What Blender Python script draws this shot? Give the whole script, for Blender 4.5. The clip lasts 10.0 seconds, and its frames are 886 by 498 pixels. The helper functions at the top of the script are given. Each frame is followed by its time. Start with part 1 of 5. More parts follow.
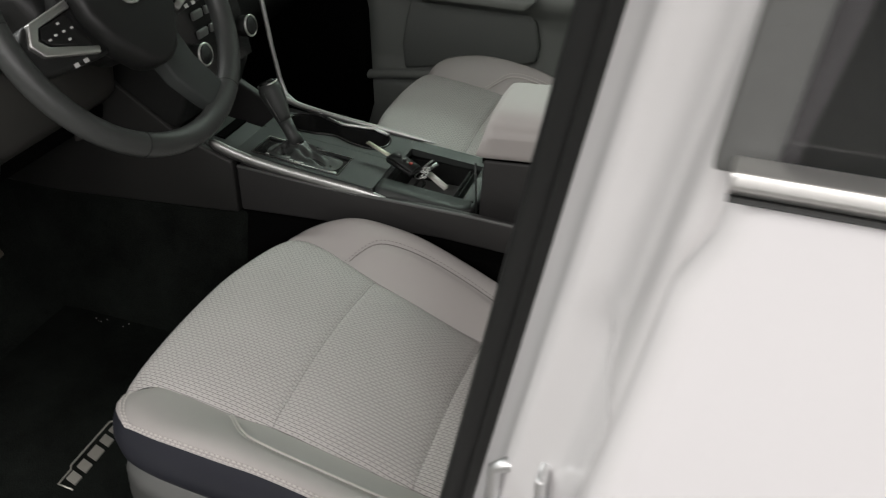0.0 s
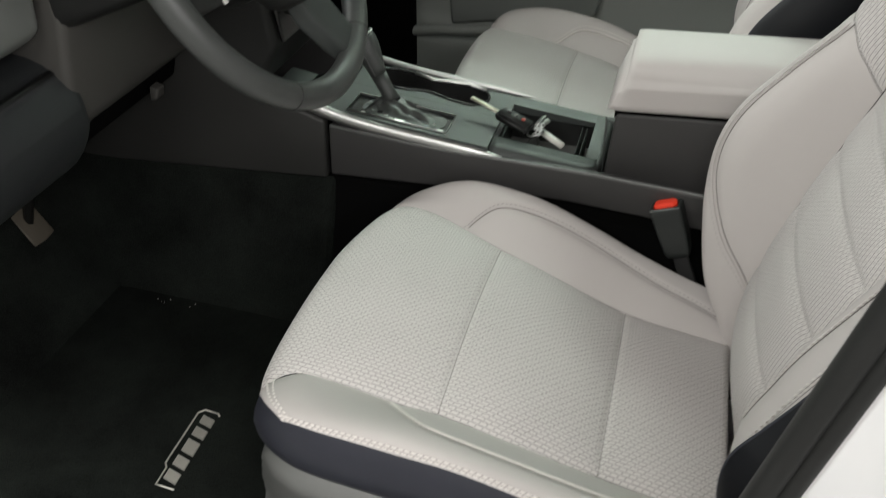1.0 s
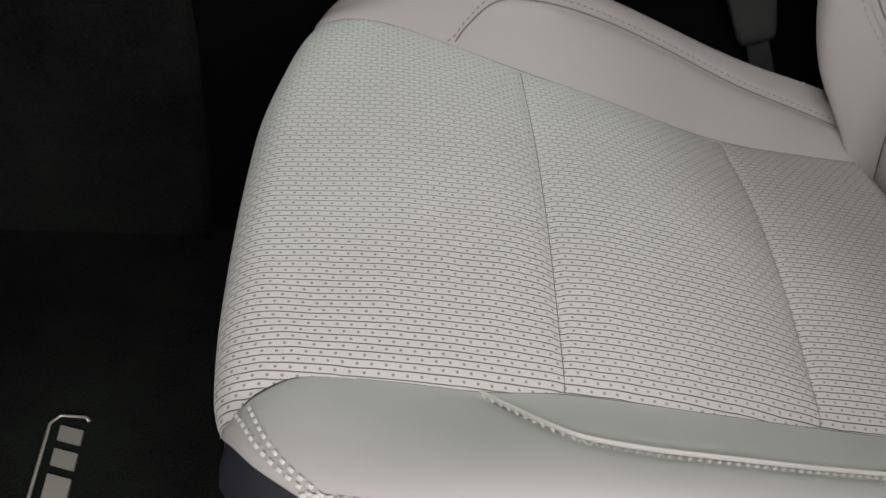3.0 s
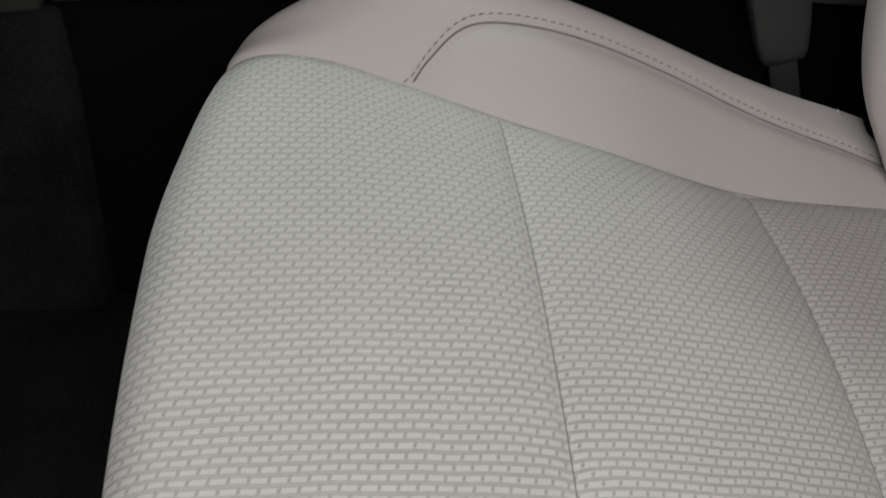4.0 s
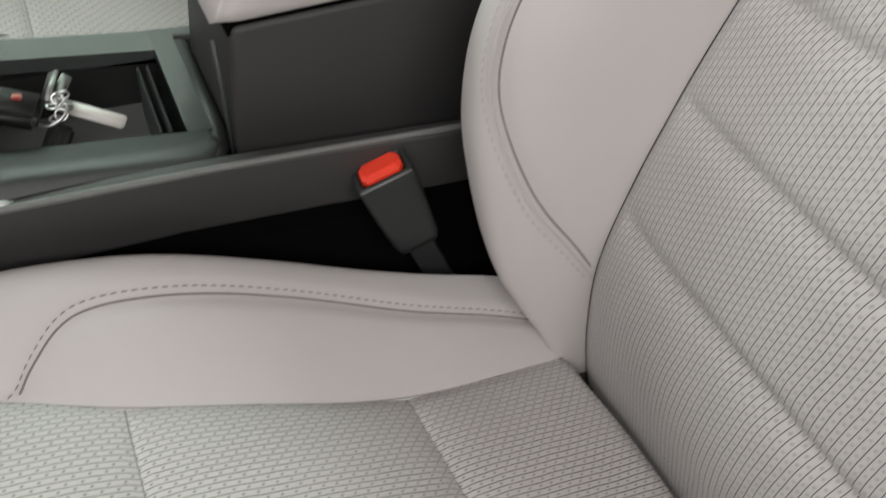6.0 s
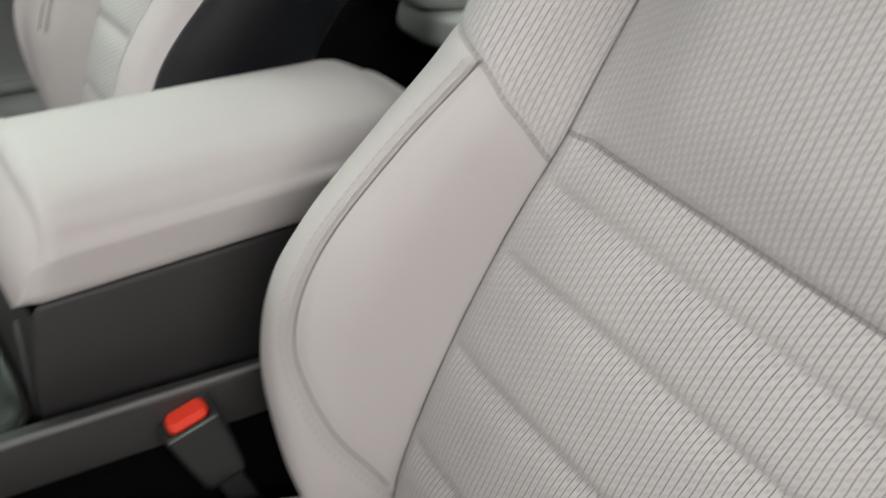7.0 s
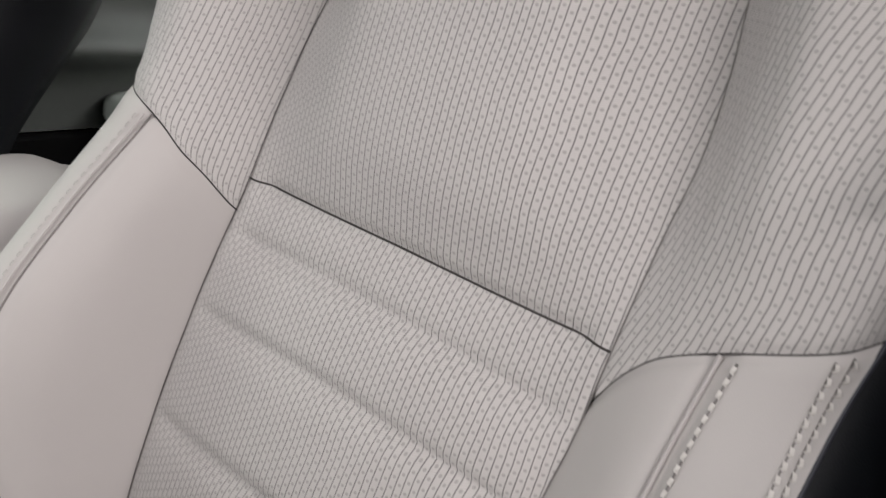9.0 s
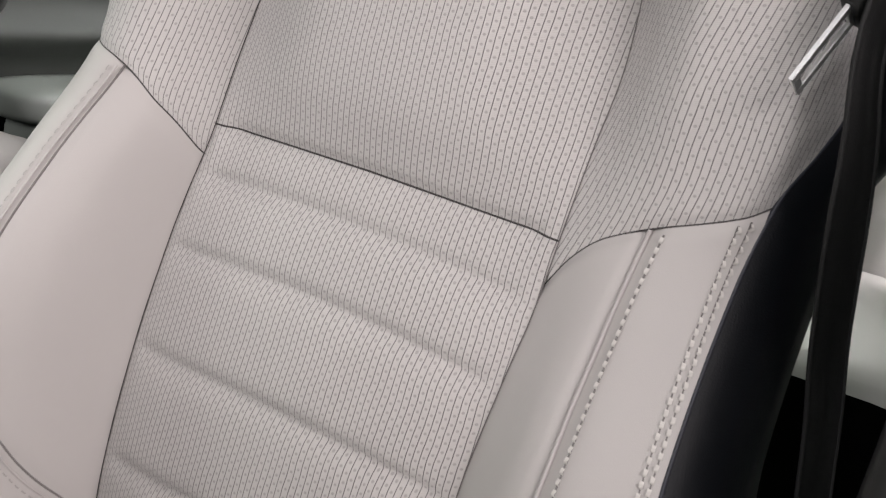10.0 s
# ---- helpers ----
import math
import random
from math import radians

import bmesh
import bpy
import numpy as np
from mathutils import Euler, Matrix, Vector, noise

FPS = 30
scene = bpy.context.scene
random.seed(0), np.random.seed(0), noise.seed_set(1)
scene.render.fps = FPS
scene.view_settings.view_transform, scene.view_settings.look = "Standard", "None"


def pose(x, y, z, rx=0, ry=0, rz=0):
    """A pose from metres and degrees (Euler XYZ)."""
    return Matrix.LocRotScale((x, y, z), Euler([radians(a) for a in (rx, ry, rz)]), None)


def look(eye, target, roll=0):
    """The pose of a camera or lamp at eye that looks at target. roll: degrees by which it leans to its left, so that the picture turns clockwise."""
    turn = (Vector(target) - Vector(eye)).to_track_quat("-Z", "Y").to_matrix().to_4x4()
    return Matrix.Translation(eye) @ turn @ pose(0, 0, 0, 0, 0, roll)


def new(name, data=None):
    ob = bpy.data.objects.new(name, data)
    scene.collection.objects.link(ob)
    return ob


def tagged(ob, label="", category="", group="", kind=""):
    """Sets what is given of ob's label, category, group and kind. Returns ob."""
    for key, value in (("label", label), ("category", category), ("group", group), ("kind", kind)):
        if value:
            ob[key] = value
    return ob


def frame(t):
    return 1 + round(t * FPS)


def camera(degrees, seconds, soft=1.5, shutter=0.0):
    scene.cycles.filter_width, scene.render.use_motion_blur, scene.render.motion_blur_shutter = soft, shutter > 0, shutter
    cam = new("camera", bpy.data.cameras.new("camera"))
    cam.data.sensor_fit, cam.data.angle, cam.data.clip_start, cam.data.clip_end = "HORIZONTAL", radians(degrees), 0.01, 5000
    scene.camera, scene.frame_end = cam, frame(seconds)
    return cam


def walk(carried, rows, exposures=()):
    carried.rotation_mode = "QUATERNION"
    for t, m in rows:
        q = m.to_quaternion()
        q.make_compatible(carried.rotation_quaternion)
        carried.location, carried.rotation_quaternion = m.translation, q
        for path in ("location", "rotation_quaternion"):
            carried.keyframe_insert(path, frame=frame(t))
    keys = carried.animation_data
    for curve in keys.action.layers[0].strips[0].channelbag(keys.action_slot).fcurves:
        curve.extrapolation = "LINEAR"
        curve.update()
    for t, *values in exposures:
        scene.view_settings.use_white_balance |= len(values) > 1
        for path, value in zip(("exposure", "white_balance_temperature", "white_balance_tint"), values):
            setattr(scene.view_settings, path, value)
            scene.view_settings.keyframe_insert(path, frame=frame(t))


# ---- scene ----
cam = camera(54.4, 10.0, soft=1.2, shutter=0.4)
PATH = [
    (0, (0.38, -0.787, 1.155), (-0.164, 0.771, 0.025), 0.7),
    (0.5, (0.235, -0.781, 1.127), (-0.244, 0.797, -0.005), 1.4),
    (1, (0.099, -0.782, 1.075), (-0.308, 0.781, -0.106), 2.0),
    (1.5, (0.025, -0.728, 1.031), (-0.236, 0.757, -0.283), 2.2),
    (2, (-0.025, -0.593, 0.941), (-0.12, 0.832, -0.459), 2.9),
    (2.5, (-0.114, -0.497, 0.88), (-0.086, 0.891, -0.559), 3.5),
    (2.7, (-0.149, -0.471, 0.845), (-0.08, 0.908, -0.601), 4.1),
    (3.8, (-0.194, -0.27, 0.743), (0.062, 0.98, -0.798), 9.1),
    (4, (-0.177, -0.235, 0.743), (0.083, 1.013, -0.798), 8.4),
    (4.5, (-0.167, -0.16, 0.756), (0.198, 1.074, -0.775), 7.3),
    (5, (-0.152, -0.135, 0.759), (0.375, 1.089, -0.733), 8.9),
    (5.5, (-0.107, -0.145, 0.778), (0.56, 1.042, -0.688), 9.8),
    (5.7, (-0.08, -0.158, 0.794), (0.61, 1.051, -0.642), 8.5),
    (6.8, (-0.046, -0.173, 0.904), (0.987, 1.058, -0.285), 11.2),
    (7, (-0.072, -0.166, 0.927), (1.114, 1.021, -0.161), 12.3),
    (7.5, (-0.058, -0.189, 0.942), (1.342, 0.983, 0.124), 13.4),
    (8, (-0.028, -0.178, 0.933), (1.433, 0.959, 0.177), 11.7),
    (8.5, (-0.036, -0.192, 0.924), (1.472, 0.886, 0.175), 11.8),
    (9, (-0.058, -0.247, 0.879), (1.546, 0.735, 0.202), 12.6),
    (9.5, (-0.118, -0.232, 0.857), (1.613, 0.5295, 0.2107), 12.8),
    (10, (-0.170, -0.244, 0.847), (1.592, 0.458, 0.2237), 12.3),
]
EXPOSURES = [(0.0, -1.0, 6550, 11), (0.5, -0.9, 6550, 9), (1.0, -0.38, 6550, 8), (1.5, -0.3, 6550, 10), (2.0, -0.45, 6500, 11), (2.5, -0.6, 6500, 12), (4.0, -0.72, 6500, 12), (4.5, -0.6, 6500, 12), (5.0, -0.45, 6500, 12), (5.5, -0.22, 6500, 12), (7.0, -0.27, 6500, 12), (7.5, -0.33, 6500, 12), (8.0, -0.34, 6500, 13), (8.5, -0.34, 6500, 14), (9.0, -0.34, 6550, 16), (10.0, -0.2, 6600, 18)]
walk(cam, [(t, look(eye, target, roll)) for t, eye, target, roll in PATH], EXPOSURES)

# exposure and light ------------------------------------------------------
world = bpy.data.worlds.new("garage_air")
scene.world = world
world.use_nodes = True
world.node_tree.nodes["Background"].inputs[0].default_value = (0.80, 0.84, 0.80, 1)
world.node_tree.nodes["Background"].inputs[1].default_value = 0.015


LAMP_Z = 2.55


def area_lamp(name, eye, target, sx, sy, watts, colour):
    data = bpy.data.lights.new(name, "AREA")
    data.shape, data.size, data.size_y, data.energy, data.color = "RECTANGLE", sx, sy, watts, colour
    ob = new(name, data)
    ob.matrix_world = look(eye, target)
    return ob


# no lamp is in view; all five are placed to suit the light
area_lamp("ceiling_lamp_side", (-0.75, -2.1, 2.5), (-0.3, -0.3, 0.4), 3.0, 1.2, 130, (1.0, 0.975, 0.955))
# added fill that brightens the white door skin and jamb
area_lamp("ceiling_lamp_rear", (2.3, -2.7, 2.45), (1.2, -1.2, 0), 2.4, 0.6, 125, (1.0, 0.97, 0.98))
# added fill through the rear window, for the bench cushion
area_lamp("ceiling_lamp_back", (2.9, 0.4, LAMP_Z), (2.2, 0.4, 0), 0.5, 2.4, 95, (0.94, 1.0, 0.965))
area_lamp("ceiling_lamp_front", (-2.9, 0.5, LAMP_Z), (-2.2, 0.5, 0), 0.6, 3.2, 215, (0.97, 1.0, 0.98))
area_lamp("ceiling_lamp_far", (0.2, 3.0, LAMP_Z), (0.2, 2.4, 0), 2.4, 0.5, 95, (0.81, 1.0, 0.88))

# materials ---------------------------------------------------------------


def mat_base(name):
    m = bpy.data.materials.new(name)
    m.use_nodes = True
    nt = m.node_tree
    bsdf = nt.nodes["Principled BSDF"]
    return m, nt, bsdf


def nd(nt, kind, **inputs):
    n = nt.nodes.new(kind)
    for k, v in inputs.items():
        n.inputs[k].default_value = v
    return n


def math_node(nt, op, a, b=None, c=None):
    n = nt.nodes.new("ShaderNodeMath")
    n.operation = op
    for i, v in enumerate((a, b, c)):
        if v is None:
            continue
        if isinstance(v, (int, float)):
            n.inputs[i].default_value = v
        else:
            nt.links.new(v, n.inputs[i])
    return n.outputs[0]


def mix_col(nt, fac, a, b):
    n = nt.nodes.new("ShaderNodeMix")
    n.data_type = "RGBA"
    for sock, v in ((n.inputs["Factor"], fac), (n.inputs["A"], a), (n.inputs["B"], b)):
        if isinstance(v, (tuple, float, int)):
            sock.default_value = v
        else:
            nt.links.new(v, sock)
    return n.outputs["Result"]


def plain(name, colour, rough=0.5, metal=0.0, var=0.12, scale=9.0, grain=0.0, grain_scale=900.0, coat=0.0, spec=0.5):
    """A surface of one colour with soft variation at two scales and, where grain is given, fine relief."""
    m, nt, b = mat_base(name)
    tc = nt.nodes.new("ShaderNodeTexCoord")
    n1 = nd(nt, "ShaderNodeTexNoise", Scale=scale, Detail=5.0)
    n2 = nd(nt, "ShaderNodeTexNoise", Scale=scale * 14, Detail=3.0)
    nt.links.new(tc.outputs["Object"], n1.inputs["Vector"])
    nt.links.new(tc.outputs["Object"], n2.inputs["Vector"])
    f = math_node(nt, "MULTIPLY_ADD", n2.outputs["Fac"], 0.4, math_node(nt, "MULTIPLY", n1.outputs["Fac"], 0.6))
    lo = tuple(c * (1 - var) for c in colour) + (1,)
    hi = tuple(min(1, c * (1 + var)) for c in colour) + (1,)
    nt.links.new(mix_col(nt, f, lo, hi), b.inputs["Base Color"])
    r = math_node(nt, "MULTIPLY_ADD", f, 0.2 if metal == 0 else 0.03, rough - 0.1 if metal == 0 else rough)
    nt.links.new(r, b.inputs["Roughness"])
    b.inputs["Metallic"].default_value = metal
    b.inputs["Coat Weight"].default_value = coat
    b.inputs["Specular IOR Level"].default_value = spec
    if grain:
        v = nd(nt, "ShaderNodeTexVoronoi", Scale=grain_scale)
        nt.links.new(tc.outputs["Object"], v.inputs["Vector"])
        bump = nd(nt, "ShaderNodeBump", Strength=grain, Distance=0.0005)
        nt.links.new(v.outputs["Distance"], bump.inputs["Height"])
        nt.links.new(bump.outputs["Normal"], b.inputs["Normal"])
    return m


def woven(name, pitch=0.0045, dot=0.0062, rib=0.80, across=1.0, spot=0.34, width=0.085, light=(0.545, 0.520, 0.506), dark=(0.085, 0.080, 0.077)):
    """Seat cloth: fine dark ribs with staggered woven dots between them, along the second axis of the sewing grid."""
    m, nt, b = mat_base(name)
    uv = nt.nodes.new("ShaderNodeUVMap")
    uv.uv_map = "sewing"
    wob = nd(nt, "ShaderNodeTexNoise", Scale=26.0, Detail=2.0)
    nt.links.new(uv.outputs[0], wob.inputs["Vector"])
    sep = nt.nodes.new("ShaderNodeSeparateXYZ")
    nt.links.new(uv.outputs[0], sep.inputs[0])
    u = math_node(nt, "ADD", sep.outputs[0], math_node(nt, "MULTIPLY", math_node(nt, "SUBTRACT", wob.outputs["Fac"], 0.5), 0.003))
    v = sep.outputs[1]
    ru = math_node(nt, "DIVIDE", u, pitch)
    cell = math_node(nt, "FLOOR", ru)
    fu = math_node(nt, "FRACT", ru)
    # rib: thin dark line at the cell's edge
    edge = math_node(nt, "MINIMUM", fu, math_node(nt, "SUBTRACT", 1.0, fu))
    n = nt.nodes.new("ShaderNodeMapRange")
    n.interpolation_type = "SMOOTHSTEP"
    n.inputs["From Min"].default_value, n.inputs["From Max"].default_value = 0.015, width
    n.inputs["To Min"].default_value, n.inputs["To Max"].default_value = 1.0, 0.0
    nt.links.new(edge, n.inputs["Value"])
    line = n.outputs[0]
    # dots, staggered from rib to rib
    half = math_node(nt, "MULTIPLY", math_node(nt, "PINGPONG", cell, 1.0), 0.5)
    fv = math_node(nt, "FRACT", math_node(nt, "ADD", math_node(nt, "DIVIDE", v, dot), half))
    dv = math_node(nt, "MULTIPLY", math_node(nt, "SUBTRACT", fv, 0.5), 1.05 * dot / pitch)
    du = math_node(nt, "DIVIDE", math_node(nt, "SUBTRACT", fu, 0.5), across)
    dist = math_node(nt, "SQRT", math_node(nt, "ADD", math_node(nt, "MULTIPLY", du, du), math_node(nt, "MULTIPLY", dv, dv)))
    d = nt.nodes.new("ShaderNodeMapRange")
    d.interpolation_type = "SMOOTHSTEP"
    d.inputs["From Min"].default_value, d.inputs["From Max"].default_value = 0.14, 0.29
    d.inputs["To Min"].default_value, d.inputs["To Max"].default_value = spot, 0.0
    nt.links.new(dist, d.inputs["Value"])
    # each dot is a cluster of threads
    fuzz = nd(nt, "ShaderNodeTexNoise", Scale=2600.0, Detail=2.0)
    nt.links.new(uv.outputs[0], fuzz.inputs["Vector"])
    speck = math_node(nt, "MULTIPLY_ADD", fuzz.outputs["Fac"], 1.3, 0.35)
    # fine yarn across the ribs
    yarn = math_node(nt, "FRACT", math_node(nt, "ADD", math_node(nt, "DIVIDE", v, 0.0011), math_node(nt, "MULTIPLY", fu, 0.7)))
    yarn = math_node(nt, "ABSOLUTE", math_node(nt, "SUBTRACT", yarn, 0.5))
    big = nd(nt, "ShaderNodeTexNoise", Scale=7.0, Detail=3.0)
    nt.links.new(uv.outputs[0], big.inputs["Vector"])
    shade = math_node(nt, "MAXIMUM", math_node(nt, "MULTIPLY", line, rib), math_node(nt, "MULTIPLY", d.outputs[0], speck))
    shade = math_node(nt, "ADD", math_node(nt, "ADD", shade, math_node(nt, "MULTIPLY", yarn, 0.10)), math_node(nt, "MULTIPLY_ADD", fuzz.outputs["Fac"], 0.20, -0.08))
    shade = math_node(nt, "ADD", shade, math_node(nt, "MULTIPLY", math_node(nt, "SUBTRACT", big.outputs["Fac"], 0.5), 0.22))
    cl = nt.nodes.new("ShaderNodeClamp")
    nt.links.new(shade, cl.inputs[0])
    nt.links.new(mix_col(nt, cl.outputs[0], light + (1,), dark + (1,)), b.inputs["Base Color"])
    b.inputs["Roughness"].default_value = 0.82
    b.inputs["Specular IOR Level"].default_value = 0.25
    b.inputs["Sheen Weight"].default_value = 0.15
    h = math_node(nt, "SUBTRACT", 1.0, math_node(nt, "ADD", line, math_node(nt, "MULTIPLY", yarn, 0.35)))
    bump = nd(nt, "ShaderNodeBump", Strength=0.7, Distance=0.0010)
    nt.links.new(h, bump.inputs["Height"])
    nt.links.new(bump.outputs["Normal"], b.inputs["Normal"])
    return m


def carpet(name, colour):
    m, nt, b = mat_base(name)
    tc = nt.nodes.new("ShaderNodeTexCoord")
    n1 = nd(nt, "ShaderNodeTexNoise", Scale=6.0, Detail=7.0, Roughness=0.7)
    n2 = nd(nt, "ShaderNodeTexNoise", Scale=520.0, Detail=2.0)
    nt.links.new(tc.outputs["Object"], n1.inputs["Vector"])
    nt.links.new(tc.outputs["Object"], n2.inputs["Vector"])
    f = math_node(nt, "ADD", math_node(nt, "MULTIPLY", n1.outputs["Fac"], 0.7), math_node(nt, "MULTIPLY", n2.outputs["Fac"], 0.5))
    f = math_node(nt, "MULTIPLY_ADD", f, 1.7, -0.72)
    nt.links.new(mix_col(nt, f, tuple(c * 0.10 for c in colour) + (1,), tuple(c * 3.6 for c in colour) + (1,)), b.inputs["Base Color"])
    b.inputs["Roughness"].default_value = 0.95
    b.inputs["Specular IOR Level"].default_value = 0.1
    bump = nd(nt, "ShaderNodeBump", Strength=0.8, Distance=0.002)
    nt.links.new(n2.outputs["Fac"], bump.inputs["Height"])
    nt.links.new(bump.outputs["Normal"], b.inputs["Normal"])
    return m


def glass_mat(name, colour, rough=0.0):
    m, nt, b = mat_base(name)
    b.inputs["Base Color"].default_value = colour + (1,)
    b.inputs["Transmission Weight"].default_value = 1.0
    b.inputs["Roughness"].default_value = rough
    b.inputs["IOR"].default_value = 1.45
    return m


M_CLOTH = woven("woven_seat_cloth")
M_SHOULDER = woven("woven_shoulder_cloth", dot=0.0112)
M_CUSHION = woven("woven_cushion_cloth", pitch=0.0046, dot=0.0083, rib=0.88, across=0.80, spot=0.62, width=0.11, light=(0.580, 0.553, 0.538))
M_LEATHER = plain("pale_grey_vinyl", (0.475, 0.447, 0.434), rough=0.56, var=0.035, scale=5, grain=0.12, grain_scale=1400, spec=0.22)
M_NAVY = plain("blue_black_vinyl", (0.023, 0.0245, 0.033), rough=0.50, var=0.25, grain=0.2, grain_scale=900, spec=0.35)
# the skirt's blue-black vinyl again, with shade beside the backrest in the colour
M_FLANK = plain("shaded_side_vinyl", (0.0036, 0.0042, 0.0058), rough=0.48, var=0.25, grain=0.2, grain_scale=900, spec=0.22)
M_SIDE = plain("brown_grey_console_side", (0.018, 0.0178, 0.0165), rough=0.6, grain=0.15)
M_SHIELD = plain("dark_grey_plastic", (0.13, 0.133, 0.128), rough=0.52, var=0.15, grain=0.15)
M_DASHEND = plain("soft_dark_dash", (0.017, 0.019, 0.020), rough=0.55, var=0.15, grain=0.15)
M_BLACK = plain("black_plastic", (0.012, 0.0125, 0.012), rough=0.48, var=0.25, grain=0.15, spec=0.4)
M_BUCKLE = plain("worn_black_plastic", (0.020, 0.023, 0.022), rough=0.42, var=0.3, grain=0.2, spec=0.5)
# near-black that puts the shade of gaps and hollows into the colour
M_DEEP = plain("deep_shade_black", (0.0022, 0.0022, 0.0022), rough=0.95, var=0.3, spec=0.04)
M_CONSOLE = plain("charcoal_console_plastic", (0.031, 0.030, 0.0295), rough=0.60, var=0.12, grain=0.2, grain_scale=1100)
M_PANEL = plain("satin_dark_panel", (0.041, 0.046, 0.044), rough=0.50, var=0.10, scale=14, spec=0.35)
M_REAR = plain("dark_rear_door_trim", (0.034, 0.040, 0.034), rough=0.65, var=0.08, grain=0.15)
M_INSERT = plain("dark_door_insert", (0.13, 0.14, 0.13), rough=0.7, var=0.08)
M_GLOSS = plain("piano_black", (0.012, 0.012, 0.012), rough=0.14, var=0.1)
M_RUBBER = plain("rim_leather", (0.045, 0.048, 0.046), rough=0.40, var=0.2, grain=0.3, grain_scale=1300)
M_CHROME = plain("satin_silver", (0.80, 0.79, 0.77), rough=0.36, metal=1.0, var=0.05)
M_STRIP = plain("dull_silver_strip", (0.56, 0.56, 0.55), rough=0.40, metal=1.0, var=0.05)
M_STEEL = plain("polished_steel", (0.78, 0.78, 0.78), rough=0.38, metal=1.0, var=0.08)
M_DARKSTEEL = plain("dull_key_steel", (0.30, 0.30, 0.29), rough=0.42, metal=1.0, var=0.2)
M_RED = plain("red_button_plastic", (0.72, 0.045, 0.020), rough=0.38, var=0.06)
M_PAINT = plain("white_car_paint", (0.80, 0.785, 0.79), rough=0.32, var=0.015, coat=0.8)
M_TRIM = plain("grey_door_trim", (0.200, 0.212, 0.198), rough=0.55, var=0.06, grain=0.15)
M_PALE = plain("pale_rear_vinyl", (0.62, 0.61, 0.58), rough=0.48, var=0.04, grain=0.12)
M_CARPET = carpet("black_carpet", (0.0068, 0.0082, 0.0070))
# end of the rear bench, much darker than the bench's own pale vinyl
M_BENCH_END = plain("dull_pale_vinyl", (0.20, 0.22, 0.20), rough=0.55, var=0.05, grain=0.12)
M_THREAD = plain("dark_thread", (0.055, 0.05, 0.048), rough=0.9, var=0.2)
M_PIPING = plain("grey_thread", (0.19, 0.175, 0.168), rough=0.9, var=0.2)
M_GROOVE = plain("grey_vinyl_groove", (0.20, 0.185, 0.178), rough=0.9, var=0.2)
M_KNEE = plain("brown_grey_knee_panel", (0.048, 0.046, 0.042), rough=0.55, grain=0.15)
M_STITCH = plain("pale_thread", (0.62, 0.59, 0.56), rough=0.8, var=0.1)
M_SOFTTHREAD = plain("dull_pale_thread", (0.36, 0.34, 0.325), rough=0.85, var=0.1)
M_HEAD = plain("headliner_cloth", (0.42, 0.42, 0.40), rough=0.9, var=0.05)
M_WEB = plain("black_webbing", (0.010, 0.010, 0.010), rough=0.7, var=0.3, grain=0.3)
M_WHITE = plain("white_plastic", (0.62, 0.60, 0.56), rough=0.5, var=0.06)
M_YELLOW = plain("yellow_tag", (0.80, 0.70, 0.02), rough=0.5, var=0.05)
M_TINT = glass_mat("tinted_window", (0.13, 0.13, 0.13))
M_CLEAR = glass_mat("clear_glass", (0.93, 0.96, 0.94))
M_CONCRETE = plain("garage_concrete", (0.30, 0.29, 0.28), rough=0.8, var=0.2, scale=3)
M_WALLPAINT = plain("garage_wall_paint", (0.62, 0.62, 0.60), rough=0.8, var=0.05, scale=2)
M_BUTTON = plain("white_print", (0.55, 0.55, 0.53), rough=0.6, var=0.05)

# mesh helpers --------------------------------------------------------------


def part(name, bm, material, parent=None, label="", smooth=True, **tags):
    me = bpy.data.meshes.new(name)
    bmesh.ops.recalc_face_normals(bm, faces=bm.faces) if smooth != "keep" else None
    bm.to_mesh(me)
    bm.free()
    me.materials.append(material)
    if smooth:
        for p in me.polygons:
            p.use_smooth = True
    ob = new(name, me)
    if parent is not None:
        ob.parent = parent
    if label or tags:
        tagged(ob, label, **tags)
    return ob


def thing(name, label, category, group="", kind=""):
    ob = new(name)
    ob.empty_display_size = 0.05
    return tagged(ob, label, category, group, kind)


def smoothstep(a, b, x):
    t = min(1.0, max(0.0, (x - a) / (b - a)))
    return t * t * (3 - 2 * t)


def cub(x, table):
    """Catmull-Rom through rows of (x, value)."""
    n = len(table)
    if x <= table[0][0]:
        return table[0][1]
    if x >= table[-1][0]:
        return table[-1][1]
    i = max(k for k in range(n - 1) if table[k][0] <= x)
    x0, y0 = table[i]
    x1, y1 = table[i + 1]
    h = x1 - x0
    m0 = (y1 - table[i - 1][1]) / (x1 - table[i - 1][0]) if i > 0 else (y1 - y0) / h
    m1 = (table[i + 2][1] - y0) / (table[i + 2][0] - x0) if i + 2 < n else (y1 - y0) / h
    t = (x - x0) / h
    return (2 * t**3 - 3 * t**2 + 1) * y0 + (t**3 - 2 * t**2 + t) * h * m0 + (-2 * t**3 + 3 * t**2) * y1 + (t**3 - t**2) * h * m1


def steps(n, length, near=True):
    """n + 1 values from 0 to 1, with extra ones 2, 5 and 9 mm from both ends."""
    vals = {i / n for i in range(n + 1)}
    if near:
        for d in (0.0022, 0.0045, 0.008, 0.013):
            vals |= {d / length, 1 - d / length}
    out = sorted(v for v in vals if 0 <= v <= 1)
    return [v for i, v in enumerate(out) if i == 0 or v - out[i - 1] > 1e-6]


